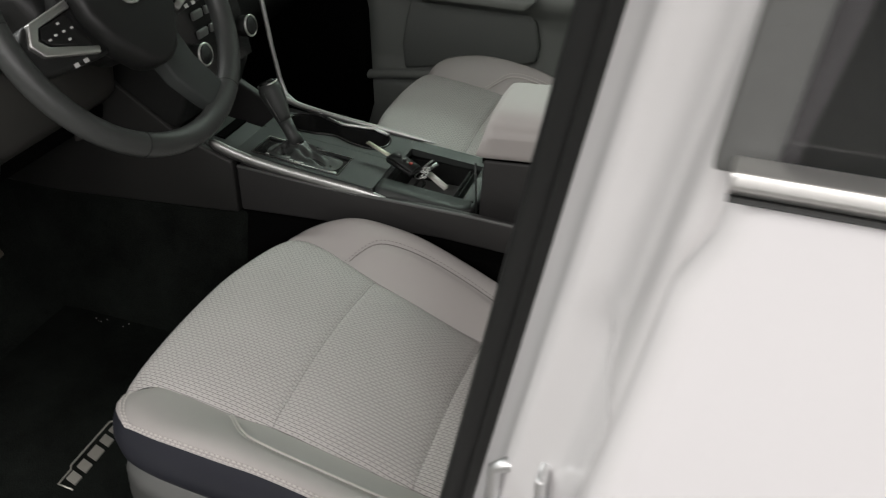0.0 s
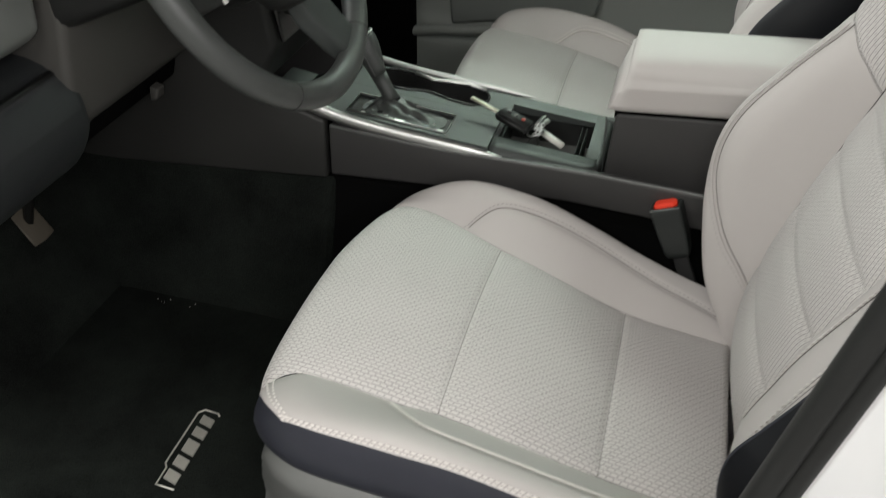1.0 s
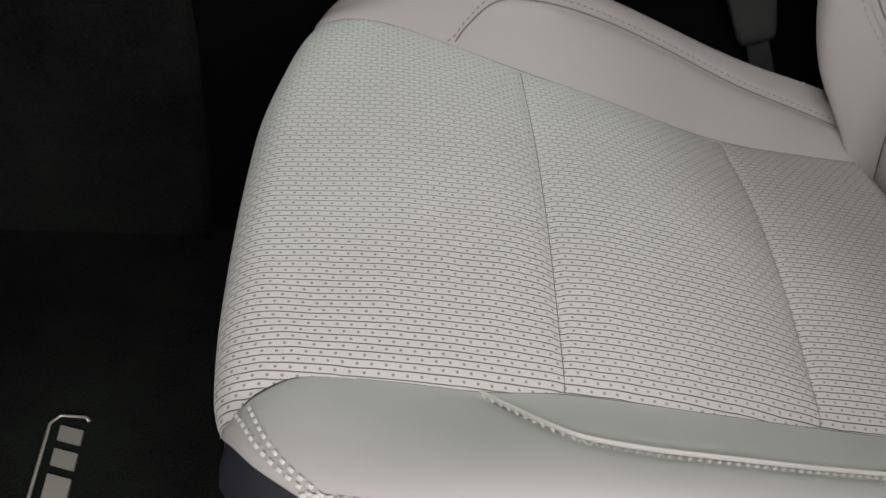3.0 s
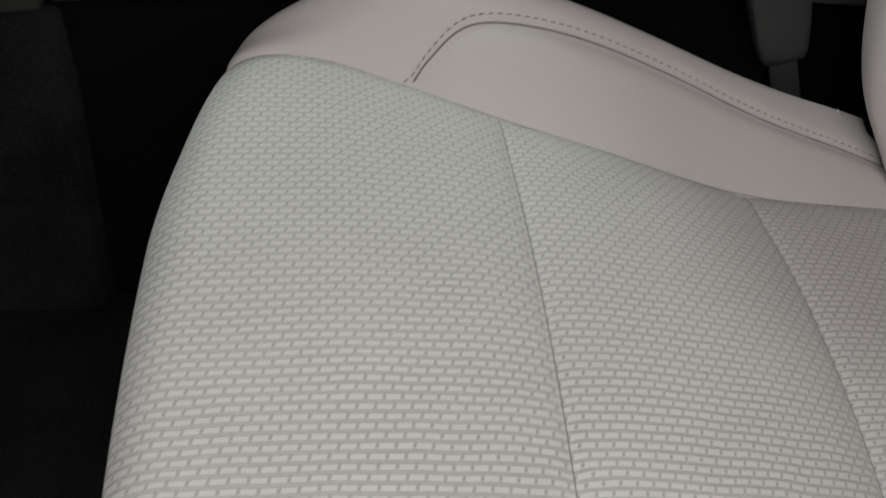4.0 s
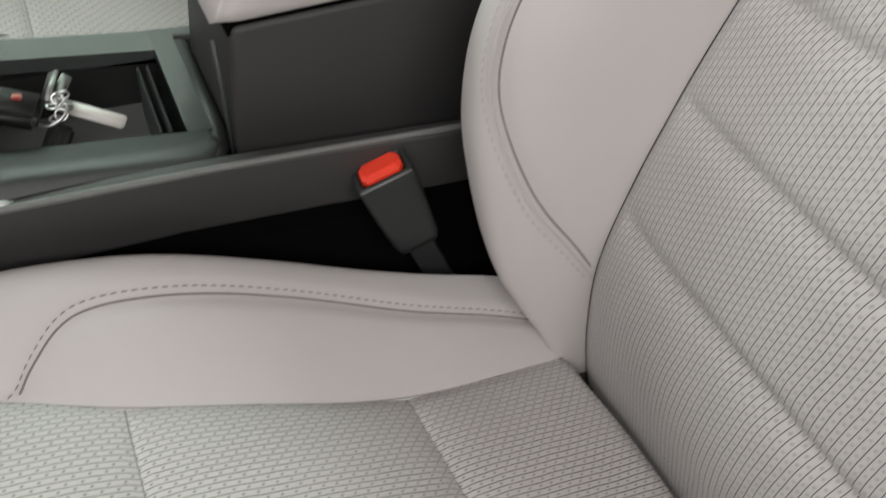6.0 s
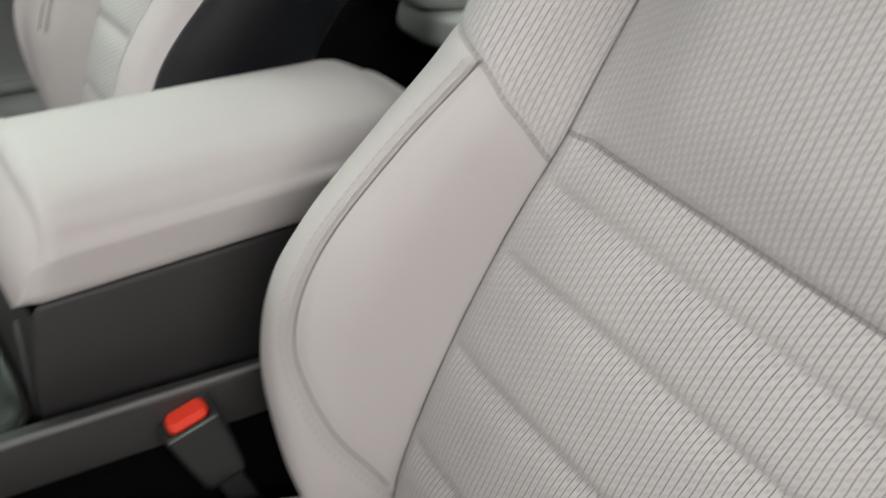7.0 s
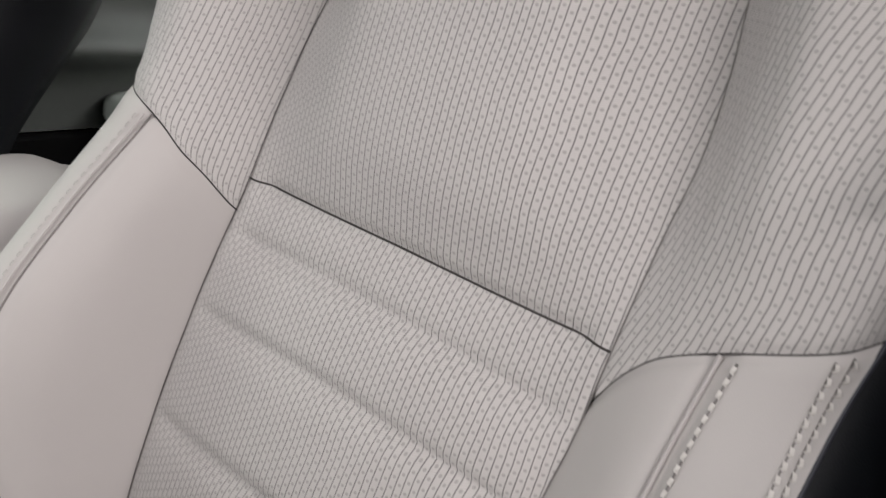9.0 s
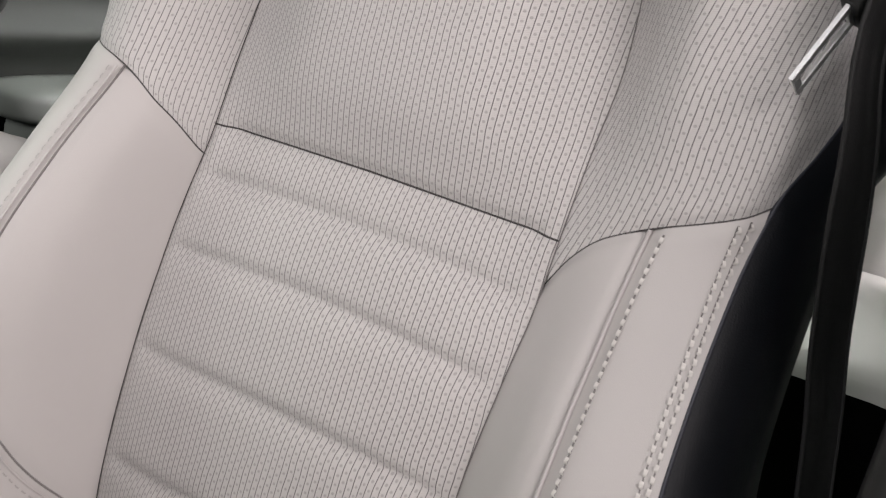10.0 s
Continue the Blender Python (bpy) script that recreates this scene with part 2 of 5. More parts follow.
def sheet(fn, us, vs):
    """A bmesh grid of fn(u, v) -> (place, sewing u, sewing v)."""
    bm = bmesh.new()
    layer = bm.loops.layers.uv.new("sewing")
    rows, uvs = [], {}
    for u in us:
        row = []
        for v in vs:
            p, a, b = fn(u, v)
            vert = bm.verts.new(p)
            uvs[vert] = (a, b)
            row.append(vert)
        rows.append(row)
    for r0, r1 in zip(rows, rows[1:]):
        for a, b, c, d in zip(r0, r0[1:], r1[1:], r1):
            f = bm.faces.new((a, b, c, d))
            for loop in f.loops:
                loop[layer].uv = uvs[loop.vert]
    return bm


def tube(points, r, sides=8, closed=False, cap=True, flat=1.0):
    """A round bar along points."""
    bm = bmesh.new()
    pts = [Vector(p) for p in points]
    n = len(pts)
    rings = []
    up = Vector((0, 0, 1))
    prev = None
    for i, p in enumerate(pts):
        t = (pts[(i + 1) % n] - pts[i - 1]) if closed else (pts[min(i + 1, n - 1)] - pts[max(i - 1, 0)])
        t.normalize()
        if prev is None:
            ref = up if abs(t.z) < 0.9 else Vector((1, 0, 0))
            a = t.cross(ref).normalized()
        else:
            a = (prev - t * prev.dot(t)).normalized()
        prev = a
        b = t.cross(a)
        rad = r[i] if isinstance(r, (list, tuple)) else r
        rings.append([bm.verts.new(p + a * rad * math.cos(k * 2 * math.pi / sides) + b * rad * flat * math.sin(k * 2 * math.pi / sides)) for k in range(sides)])
    m = n if closed else n - 1
    for i in range(m):
        r0, r1 = rings[i], rings[(i + 1) % n]
        for k in range(sides):
            bm.faces.new((r0[k], r0[(k + 1) % sides], r1[(k + 1) % sides], r1[k]))
    if cap and not closed:
        bm.faces.new(rings[0])
        bm.faces.new(rings[-1])
    return bm


def box(x0, x1, y0, y1, z0, z1, bevel=0.0, seg=3):
    bm = bmesh.new()
    bmesh.ops.create_cube(bm, size=1)
    for v in bm.verts:
        v.co = Vector(((x0 + x1) / 2 + v.co.x * (x1 - x0), (y0 + y1) / 2 + v.co.y * (y1 - y0), (z0 + z1) / 2 + v.co.z * (z1 - z0)))
    if bevel:
        bmesh.ops.bevel(bm, geom=bm.edges[:], offset=bevel, segments=seg, profile=0.5, affect="EDGES")
    return bm


def slab(outline, axis, a, b, bevel=0.0, seg=3):
    """An outline of 2D points pushed from a to b along axis (0, 1, 2); the two others keep their order."""
    bm = bmesh.new()

    def at(p, d):
        q = list(p)
        q.insert(axis, d)
        return Vector(q)

    lo = [bm.verts.new(at(p, a)) for p in outline]
    hi = [bm.verts.new(at(p, b)) for p in outline]
    n = len(outline)
    bm.faces.new(lo)
    bm.faces.new(hi[::-1])
    for i in range(n):
        bm.faces.new((lo[i], lo[(i + 1) % n], hi[(i + 1) % n], hi[i]))
    bmesh.ops.recalc_face_normals(bm, faces=bm.faces)
    if bevel:
        sharp = [e for e in bm.edges if e.calc_face_angle(0) > 0.5]
        bmesh.ops.bevel(bm, geom=sharp, offset=bevel, segments=seg, profile=0.5, affect="EDGES")
    return bm


def add(bm, other):
    """Joins other into bm."""
    me = bpy.data.meshes.new("tmp")
    other.to_mesh(me)
    other.free()
    bm.from_mesh(me)
    bpy.data.meshes.remove(me)
    return bm


def moved(bm, m):
    bmesh.ops.transform(bm, matrix=m, verts=bm.verts)
    return bm


def stitches(points, length=0.0042, gap=0.0028, r=0.0007):
    """Short threads laid along a line of (place, normal)."""
    bm = bmesh.new()
    pts = [Vector(p) for p, _ in points]
    run, acc = [0.0], 0.0
    for a, b in zip(pts, pts[1:]):
        acc += (b - a).length
        run.append(acc)

    def at(s):
        for i in range(len(pts) - 1):
            if s <= run[i + 1]:
                t = (s - run[i]) / max(1e-9, run[i + 1] - run[i])
                return pts[i].lerp(pts[i + 1], t), Vector(points[i][1]).lerp(Vector(points[i + 1][1]), t).normalized()
        return pts[-1], Vector(points[-1][1])

    s = 0.0
    while s + length < acc:
        (p, n), (q, _) = at(s), at(s + length)
        d = (q - p).normalized()
        side = d.cross(n).normalized() * r
        mid = (p + q) / 2 + n * r * 1.6
        vs = [bm.verts.new(c) for c in (p - side, p + side, mid + side, mid - side, q - side, q + side)]
        for f in ((0, 1, 2, 3), (3, 2, 5, 4)):
            bm.faces.new([vs[k] for k in f])
        s += length + gap
    return bm


# front seats -----------------------------------------------------------------
FLOOR = 0.11
WF = [(-0.30, 0.20), (-0.22, 0.200), (-0.17, 0.193), (-0.125, 0.180), (-0.067, 0.161), (0.0, 0.150), (0.067, 0.141), (0.134, 0.139), (0.207, 0.144), (0.30, 0.150)]
WF_NEAR = [(-0.30, 0.196), (-0.262, 0.190), (-0.248, 0.179), (-0.222, 0.168), (-0.172, 0.167), (-0.115, 0.167), (-0.067, 0.163), (0.02, 0.160), (0.115, 0.154), (0.20, 0.152), (0.30, 0.147)]
ZS = [(-0.32, 0.390), (-0.25, 0.393), (-0.18, 0.389), (-0.125, 0.380), (-0.067, 0.371), (0.02, 0.349), (0.115, 0.320), (0.21, 0.300), (0.32, 0.282)]
WS = [(-0.30, 0.226), (-0.25, 0.241), (-0.20, 0.253), (-0.15, 0.260), (-0.05, 0.258), (0.05, 0.250), (0.10, 0.244), (0.215, 0.228), (0.32, 0.205)]
ZT = [(-0.30, 0.392), (-0.20, 0.400), (-0.08, 0.400), (0.05, 0.382), (0.215, 0.350), (0.32, 0.325)]
ZC = [(-0.30, 0.392), (-0.22, 0.406), (-0.12, 0.422), (-0.04, 0.413), (0.06, 0.384), (0.14, 0.358), (0.22, 0.335), (0.32, 0.312)]
X_FRONT, X_REAR, SEAM_1, SEAM_2 = -0.276, 0.315, -0.067, 0.115
CORNER_NEAR = [(0.13, 0.0), (0.17, 0.002), (0.185, 0.005), (0.195, 0.009), (0.205, 0.014), (0.226, 0.030), (0.238, 0.045), (0.25, 0.066), (0.264, 0.10)]
CORNER_FAR = [(0.05, 0.0), (0.08, 0.002), (0.12, 0.006), (0.15, 0.009), (0.18, 0.013), (0.20, 0.017), (0.22, 0.022), (0.24, 0.031), (0.25, 0.039), (0.264, 0.060)]


def front_x(s):
    x = X_FRONT + 0.030 * s + 0.008 * (s / 0.2) ** 2 + cub(abs(s), CORNER_NEAR if s < 0 else CORNER_FAR)
    return x


def lip(df, rx=0.030, rz=0.032):
    """How far a rounded front edge has dropped, df behind its foremost point."""
    return rz * (1 - math.sqrt(max(0.0, 1 - (1 - df / rx) ** 2))) if df < rx else 0.0


def nose(q, side):
    """Radii of the rounded front of a bolster."""
    return 0.055 + (0.065 if side > 0 else 0.010) * smoothstep(0.0, 0.5, q), 0.032 + (0.010 if side > 0 else 0.0) * smoothstep(0.0, 0.4, q)


def bolster_front(q, side):
    """Foremost x of a cushion bolster at q."""
    x = X_FRONT + 0.02
    for _ in range(5):
        x = 0.5 * x + 0.5 * front_x(cushion_bolster(x, q, side)[0])
    return x


def pinch(d, deep, wide):
    return deep * math.exp(-((d / wide) ** 2))


def bezier(p0, p1, p2, p3, t):
    a, b, c, d = (1 - t) ** 3, 3 * t * (1 - t) ** 2, 3 * t * t * (1 - t), t**3
    return a * p0[0] + b * p1[0] + c * p2[0] + d * p3[0], a * p0[1] + b * p1[1] + c * p2[1] + d * p3[1]


def cushion_insert(x, v):
    """A point of the cloth: x from front to rear, v -1 to 1 across."""
    wf = cub(x, WF if v > 0 else WF_NEAR)
    s = v * wf
    z = cub(x, ZS) + (0.008 + 0.012 * smoothstep(-0.27, -0.10, x)) * (1 - v * v)
    z -= (pinch(wf - abs(s), 0.0030, 0.006) + pinch(wf - abs(s), 0.003, 0.022)) * (0.4 + 0.6 * smoothstep(-0.27, -0.19, x))
    start = 0.256 + 0.004 * v * v
    z -= 0.095 * smoothstep(start, start + 0.013, x)
    for seam in (SEAM_1, SEAM_2):
        z -= (pinch(x - seam, 0.0032, 0.0045) + pinch(x - seam, 0.0045, 0.022)) * (1 - 0.75 * smoothstep(0.7, 1.0, abs(v)))
    return s, z


def cushion_bolster(x, q, side):
    """A point of a side bolster: q 0 at the cloth, 1 at the lower stitched edge."""
    wf, ws = cub(x, WF if side > 0 else WF_NEAR), cub(x, WS)
    zs, zt, zc = cub(x, ZS) - 0.006 * (0.4 + 0.6 * smoothstep(-0.27, -0.19, x)), cub(x, ZT), cub(x, ZC)
    # the inner bolster falls away to the rear
    fall = 0.032 * smoothstep(-0.06, 0.20, x) if side > 0 else 0.0
    if side > 0:
        fall += 0.020 * (1 - smoothstep(-0.27, -0.12, x))
    start = 0.260 - 0.020 * min(0.8, max(0.0, q)) if side > 0 else 0.274 - 0.012 * max(0.0, q)
    if side < 0:
        zt += 0.005 * (1 - smoothstep(-0.16, -0.06, x)) - 0.021 * smoothstep(-0.05, 0.12, x)
    sink = 0.050 * smoothstep(start, start + 0.018, x)
    zs, zc, zt = zs - sink, zc - fall - sink, zt - fall - sink
    d = ws - wf
    s, z = bezier((wf, zs), (wf + 0.30 * d, zs + 0.016), (wf + 0.90 * d, zc + 0.014), (ws, zt), q)
    return side * s, z


PIPE_FAR = [(-0.128, 0.0), (-0.122, 0.07), (-0.112, 0.22), (-0.0925, 0.41), (-0.07, 0.505), (-0.03, 0.555), (0.027, 0.585), (0.09, 0.585), (0.15, 0.545), (0.20, 0.50), (0.235, 0.44), (0.265, 0.36)]
PIPE_NEAR = [(-0.120, 0.0), (-0.110, 0.10), (-0.099, 0.21), (-0.085, 0.33), (-0.066, 0.43), (-0.03, 0.48), (0.02, 0.49), (0.08, 0.495), (0.14, 0.51), (0.20, 0.57), (0.245, 0.64)]


def cushion_pipe(n, side, dq=0.0, up=0.0):
    """The piped line on a cushion bolster, as (place, normal)."""
    out, rows = [], PIPE_FAR if side > 0 else PIPE_NEAR
    for i in range(n + 1):
        k = i / n * (len(rows) - 1)
        x, q = cub(k, [(j, p[0]) for j, p in enumerate(rows)]), cub(k, [(j, p[1]) for j, p in enumerate(rows)]) + dq
        q = max(0.0, q)
        s, z = cushion_bolster(x, q, side)
        s2, z2 = cushion_bolster(x, q + 0.02, side)
        nrm = Vector((0, -(z2 - z) * side, abs(s2 - s))).normalized()
        nrm = nrm if nrm.z > 0 else -nrm
        out.append((Vector((x, s, z - 0.0035)) + nrm * up, nrm) if dq == 0 else (Vector((x, s, z)) + nrm * up, nrm))
    return out


def pipe_depth(x, q, side):
    """How far the bolster sinks beside its piped line."""
    best, rows = 9.0, PIPE_FAR if side > 0 else PIPE_NEAR
    for (x0, q0), (x1, q1) in zip(rows, rows[1:]):
        ax, aq, bx, bq = x - x0, (q - q0) * 0.10, x1 - x0, (q1 - q0) * 0.10
        t = min(1.0, max(0.0, (ax * bx + aq * bq) / (bx * bx + bq * bq)))
        best = min(best, math.hypot(ax - t * bx, aq - t * bq))
    return pinch(best, 0.0035, 0.0055) * smoothstep(0.0, 0.10, q)


# backrest tables, by height
XS = [(0.26, 0.278), (0.32, 0.266), (0.392, 0.260), (0.46, 0.270), (0.534, 0.288), (0.607, 0.309), (0.70, 0.333), (0.815, 0.352), (1.0, 0.395)]
WB = [(0.26, 0.140), (0.392, 0.147), (0.534, 0.149), (0.607, 0.147), (0.65, 0.143), (0.70, 0.136), (0.76, 0.137), (0.80, 0.138), (0.844, 0.134), (0.88, 0.129), (1.0, 0.118)]
WO = [(0.26, 0.150), (0.29, 0.168), (0.32, 0.194), (0.36, 0.228), (0.44, 0.261), (0.50, 0.266), (0.56, 0.260), (0.60, 0.252), (0.70, 0.245), (0.757, 0.246), (0.785, 0.256), (0.815, 0.264), (0.85, 0.264), (0.92, 0.245), (1.0, 0.205)]
SP = [(0.26, 0.146), (0.29, 0.155), (0.32, 0.168), (0.36, 0.186), (0.44, 0.205), (0.50, 0.213), (0.56, 0.211), (0.61, 0.207), (0.67, 0.201), (0.734, 0.194), (0.85, 0.190), (1.0, 0.165)]
XE = [(0.26, 0.264), (0.30, 0.245), (0.36, 0.210), (0.44, 0.191), (0.50, 0.185), (0.56, 0.188), (0.61, 0.205), (0.67, 0.244), (0.734, 0.288), (0.80, 0.312), (0.9, 0.338), (1.0, 0.375)]
EO = [(0.26, 0.020), (0.50, 0.028), (0.60, 0.037), (0.667, 0.050), (0.70, 0.058), (0.76, 0.076), (0.82, 0.086), (0.90, 0.090), (1.0, 0.088)]
# the outer side of the backrest is flatter and narrower towards its foot
WB_NEAR = [(0.26, 0.132), (0.40, 0.127), (0.53, 0.126), (0.57, 0.128), (0.595, 0.130), (0.618, 0.132), (0.647, 0.135), (0.70, 0.137), (0.76, 0.138), (0.80, 0.139), (0.844, 0.135), (0.88, 0.130), (1.0, 0.118)]
XE_NEAR = [(0.26, 0.268), (0.33, 0.250), (0.40, 0.236), (0.471, 0.230), (0.537, 0.248), (0.573, 0.261), (0.629, 0.288), (0.672, 0.308), (0.722, 0.328), (0.80, 0.334), (0.90, 0.352), (1.0, 0.380)]
SP_NEAR = [(0.26, 0.146), (0.33, 0.172), (0.40, 0.190), (0.47, 0.197), (0.60, 0.198), (0.735, 0.197), (0.85, 0.190), (1.0, 0.165)]
WO_NEAR = [(0.26, 0.160), (0.33, 0.215), (0.40, 0.248), (0.46, 0.258), (0.507, 0.260), (0.55, 0.252), (0.60, 0.245), (0.70, 0.245), (0.757, 0.252), (0.785, 0.263), (0.815, 0.272), (0.85, 0.272), (0.92, 0.253), (1.0, 0.210)]
EDGE_NEAR = [(0.26, 0.282), (0.33, 0.256), (0.40, 0.231), (0.46, 0.216), (0.507, 0.217), (0.54, 0.238), (0.57, 0.257), (0.60, 0.274), (0.65, 0.303), (0.712, 0.338), (0.76, 0.360), (0.82, 0.392), (0.90, 0.425), (1.0, 0.465)]
Z_SEAM, Z_LOW, Z_TOP = 0.7005, 0.265, 0.965
SLIM = {"width": 1.0, "edge": 1.0}
# height at the edges and rise in the middle
CHANNELS = ((0.659, 0.010), (0.602, 0.016), (0.525, 0.015), (0.438, 0.018))


DIV_NEAR = [(0.0, 0.669), (0.114, 0.688), (0.264, 0.7055), (0.44, 0.718), (0.658, 0.731), (0.813, 0.7415), (0.90, 0.746), (1.0, 0.752)]
DIV_FAR = [(0.0, 0.676), (0.04, 0.680), (0.258, 0.7085), (0.51, 0.7335), (0.75, 0.742), (1.0, 0.746)]


def valley(z):
    """How far the edges of the upper cloth lie behind its middle."""
    return 0.032 * smoothstep(0.690, 0.850, z)


def seam_z(v):
    """Height of the seam across the backrest cloth."""
    return Z_SEAM + 0.004 * (1 - v * v) + 0.003 * min(0.0, v)


def div_z(q, side):
    """Height of the seam between the vinyl and the cloth of a backrest bolster."""
    return cub(max(0.0, q), DIV_NEAR if side < 0 else DIV_FAR)


def back_insert(z, v):
    wf = cub(z, WB if v > 0 else WB_NEAR) * SLIM["width"]
    s = v * wf
    upper = smoothstep(0.695, 0.76, z)
    x = cub(z, XS) - (0.022 - 0.010 * math.exp(-((z - Z_SEAM) / 0.06) ** 2) + 0.004 * upper) * (1 - v * v) * (0.15 + 0.85 * smoothstep(0.28, 0.42, z))
    x += valley(z) * smoothstep(0.40, 1.0, abs(v))
    x += pinch(wf - abs(s), 0.0030, 0.006) + pinch(wf - abs(s), 0.003, 0.022)
    fade = 1 - 0.95 * smoothstep(0.84, 1.0, abs(v))
    x += (pinch(z - seam_z(v), 0.0045, 0.0055) + pinch(z - seam_z(v), 0.006, 0.03)) * fade
    for c, rise in CHANNELS:
        d = z - c - rise * (1 - v * v) - 0.004 * v
        x += (pinch(d, 0.0040, 0.009) + pinch(d, 0.0032, 0.0035)) * fade
    return x, s


def back_bolster(z, q, side):
    near = side < 0
    wf, wo, xs, xe = cub(z, WB_NEAR if near else WB), cub(z, WO_NEAR if near else WO), cub(z, XS) + valley(z) + 0.006, cub(z, XE_NEAR if near else XE)
    sp, eo = cub(z, SP_NEAR if near else SP), (cub(z, EDGE_NEAR) - xe if near else cub(z, EO)) * SLIM["edge"]
    wf, wo, sp = wf * SLIM["width"], wo * SLIM["width"] ** 1.4, sp * SLIM["width"]
    q = max(-0.06, q)
    if q < 0:
        return xs - q * 0.15, side * (wf + q * 0.06)
    x = cub(q, [(0.0, xs), (0.15, xs - 0.30 * (xs - xe)), (0.35, xs - 0.74 * (xs - xe)), (0.6, xe), (0.82, xe + 0.26 * eo), (1.0, xe + eo)])
    s = cub(q, [(0.0, wf), (0.15, wf + 0.20 * (sp - wf)), (0.35, wf + 0.52 * (sp - wf)), (0.6, sp), (0.82, sp + 0.68 * (wo - sp)), (1.0, wo)])
    return x, side * s


BACK_PIPE = [(0.378, 0.0), (0.395, 0.10), (0.421, 0.233), (0.44, 0.31), (0.461, 0.38), (0.485, 0.45), (0.515, 0.52), (0.55, 0.55), (0.60, 0.56), (0.65, 0.56), (0.70, 0.545), (0.733, 0.515)]
BACK_PIPE_NEAR = [(0.48, 0.45), (0.51, 0.465), (0.54, 0.475), (0.58, 0.48), (0.625, 0.483), (0.672, 0.50), (0.70, 0.52), (0.724, 0.545)]


def back_pipe(n, side, dq=0.0, up=0.0):
    out, rows = [], BACK_PIPE if side > 0 else BACK_PIPE_NEAR
    for i in range(n + 1):
        k = i / n * (len(rows) - 1)
        z, q = cub(k, [(j, p[0]) for j, p in enumerate(rows)]), cub(k, [(j, p[1]) for j, p in enumerate(rows)]) + dq
        x, s = back_bolster(z, q, side)
        x2, s2 = back_bolster(z, q + 0.02, side)
        nrm = Vector((-abs(s2 - s), (x2 - x) * side, 0)).normalized()
        out.append((Vector((x + (0.0035 if dq == 0 else 0.0), s, z)) + nrm * up, nrm))
    return out


def back_pipe_depth(z, q, side):
    best, rows = 9.0, BACK_PIPE if side > 0 else BACK_PIPE_NEAR
    for (x0, q0), (x1, q1) in zip(rows, rows[1:]):
        ax, aq, bx, bq = z - x0, (q - q0) * 0.12, x1 - x0, (q1 - q0) * 0.12
        t = min(1.0, max(0.0, (ax * bx + aq * bq) / (bx * bx + bq * bq)))
        best = min(best, math.hypot(ax - t * bx, aq - t * bq))
    return pinch(best, 0.0035, 0.0055) * smoothstep(0.0, 0.10, q)


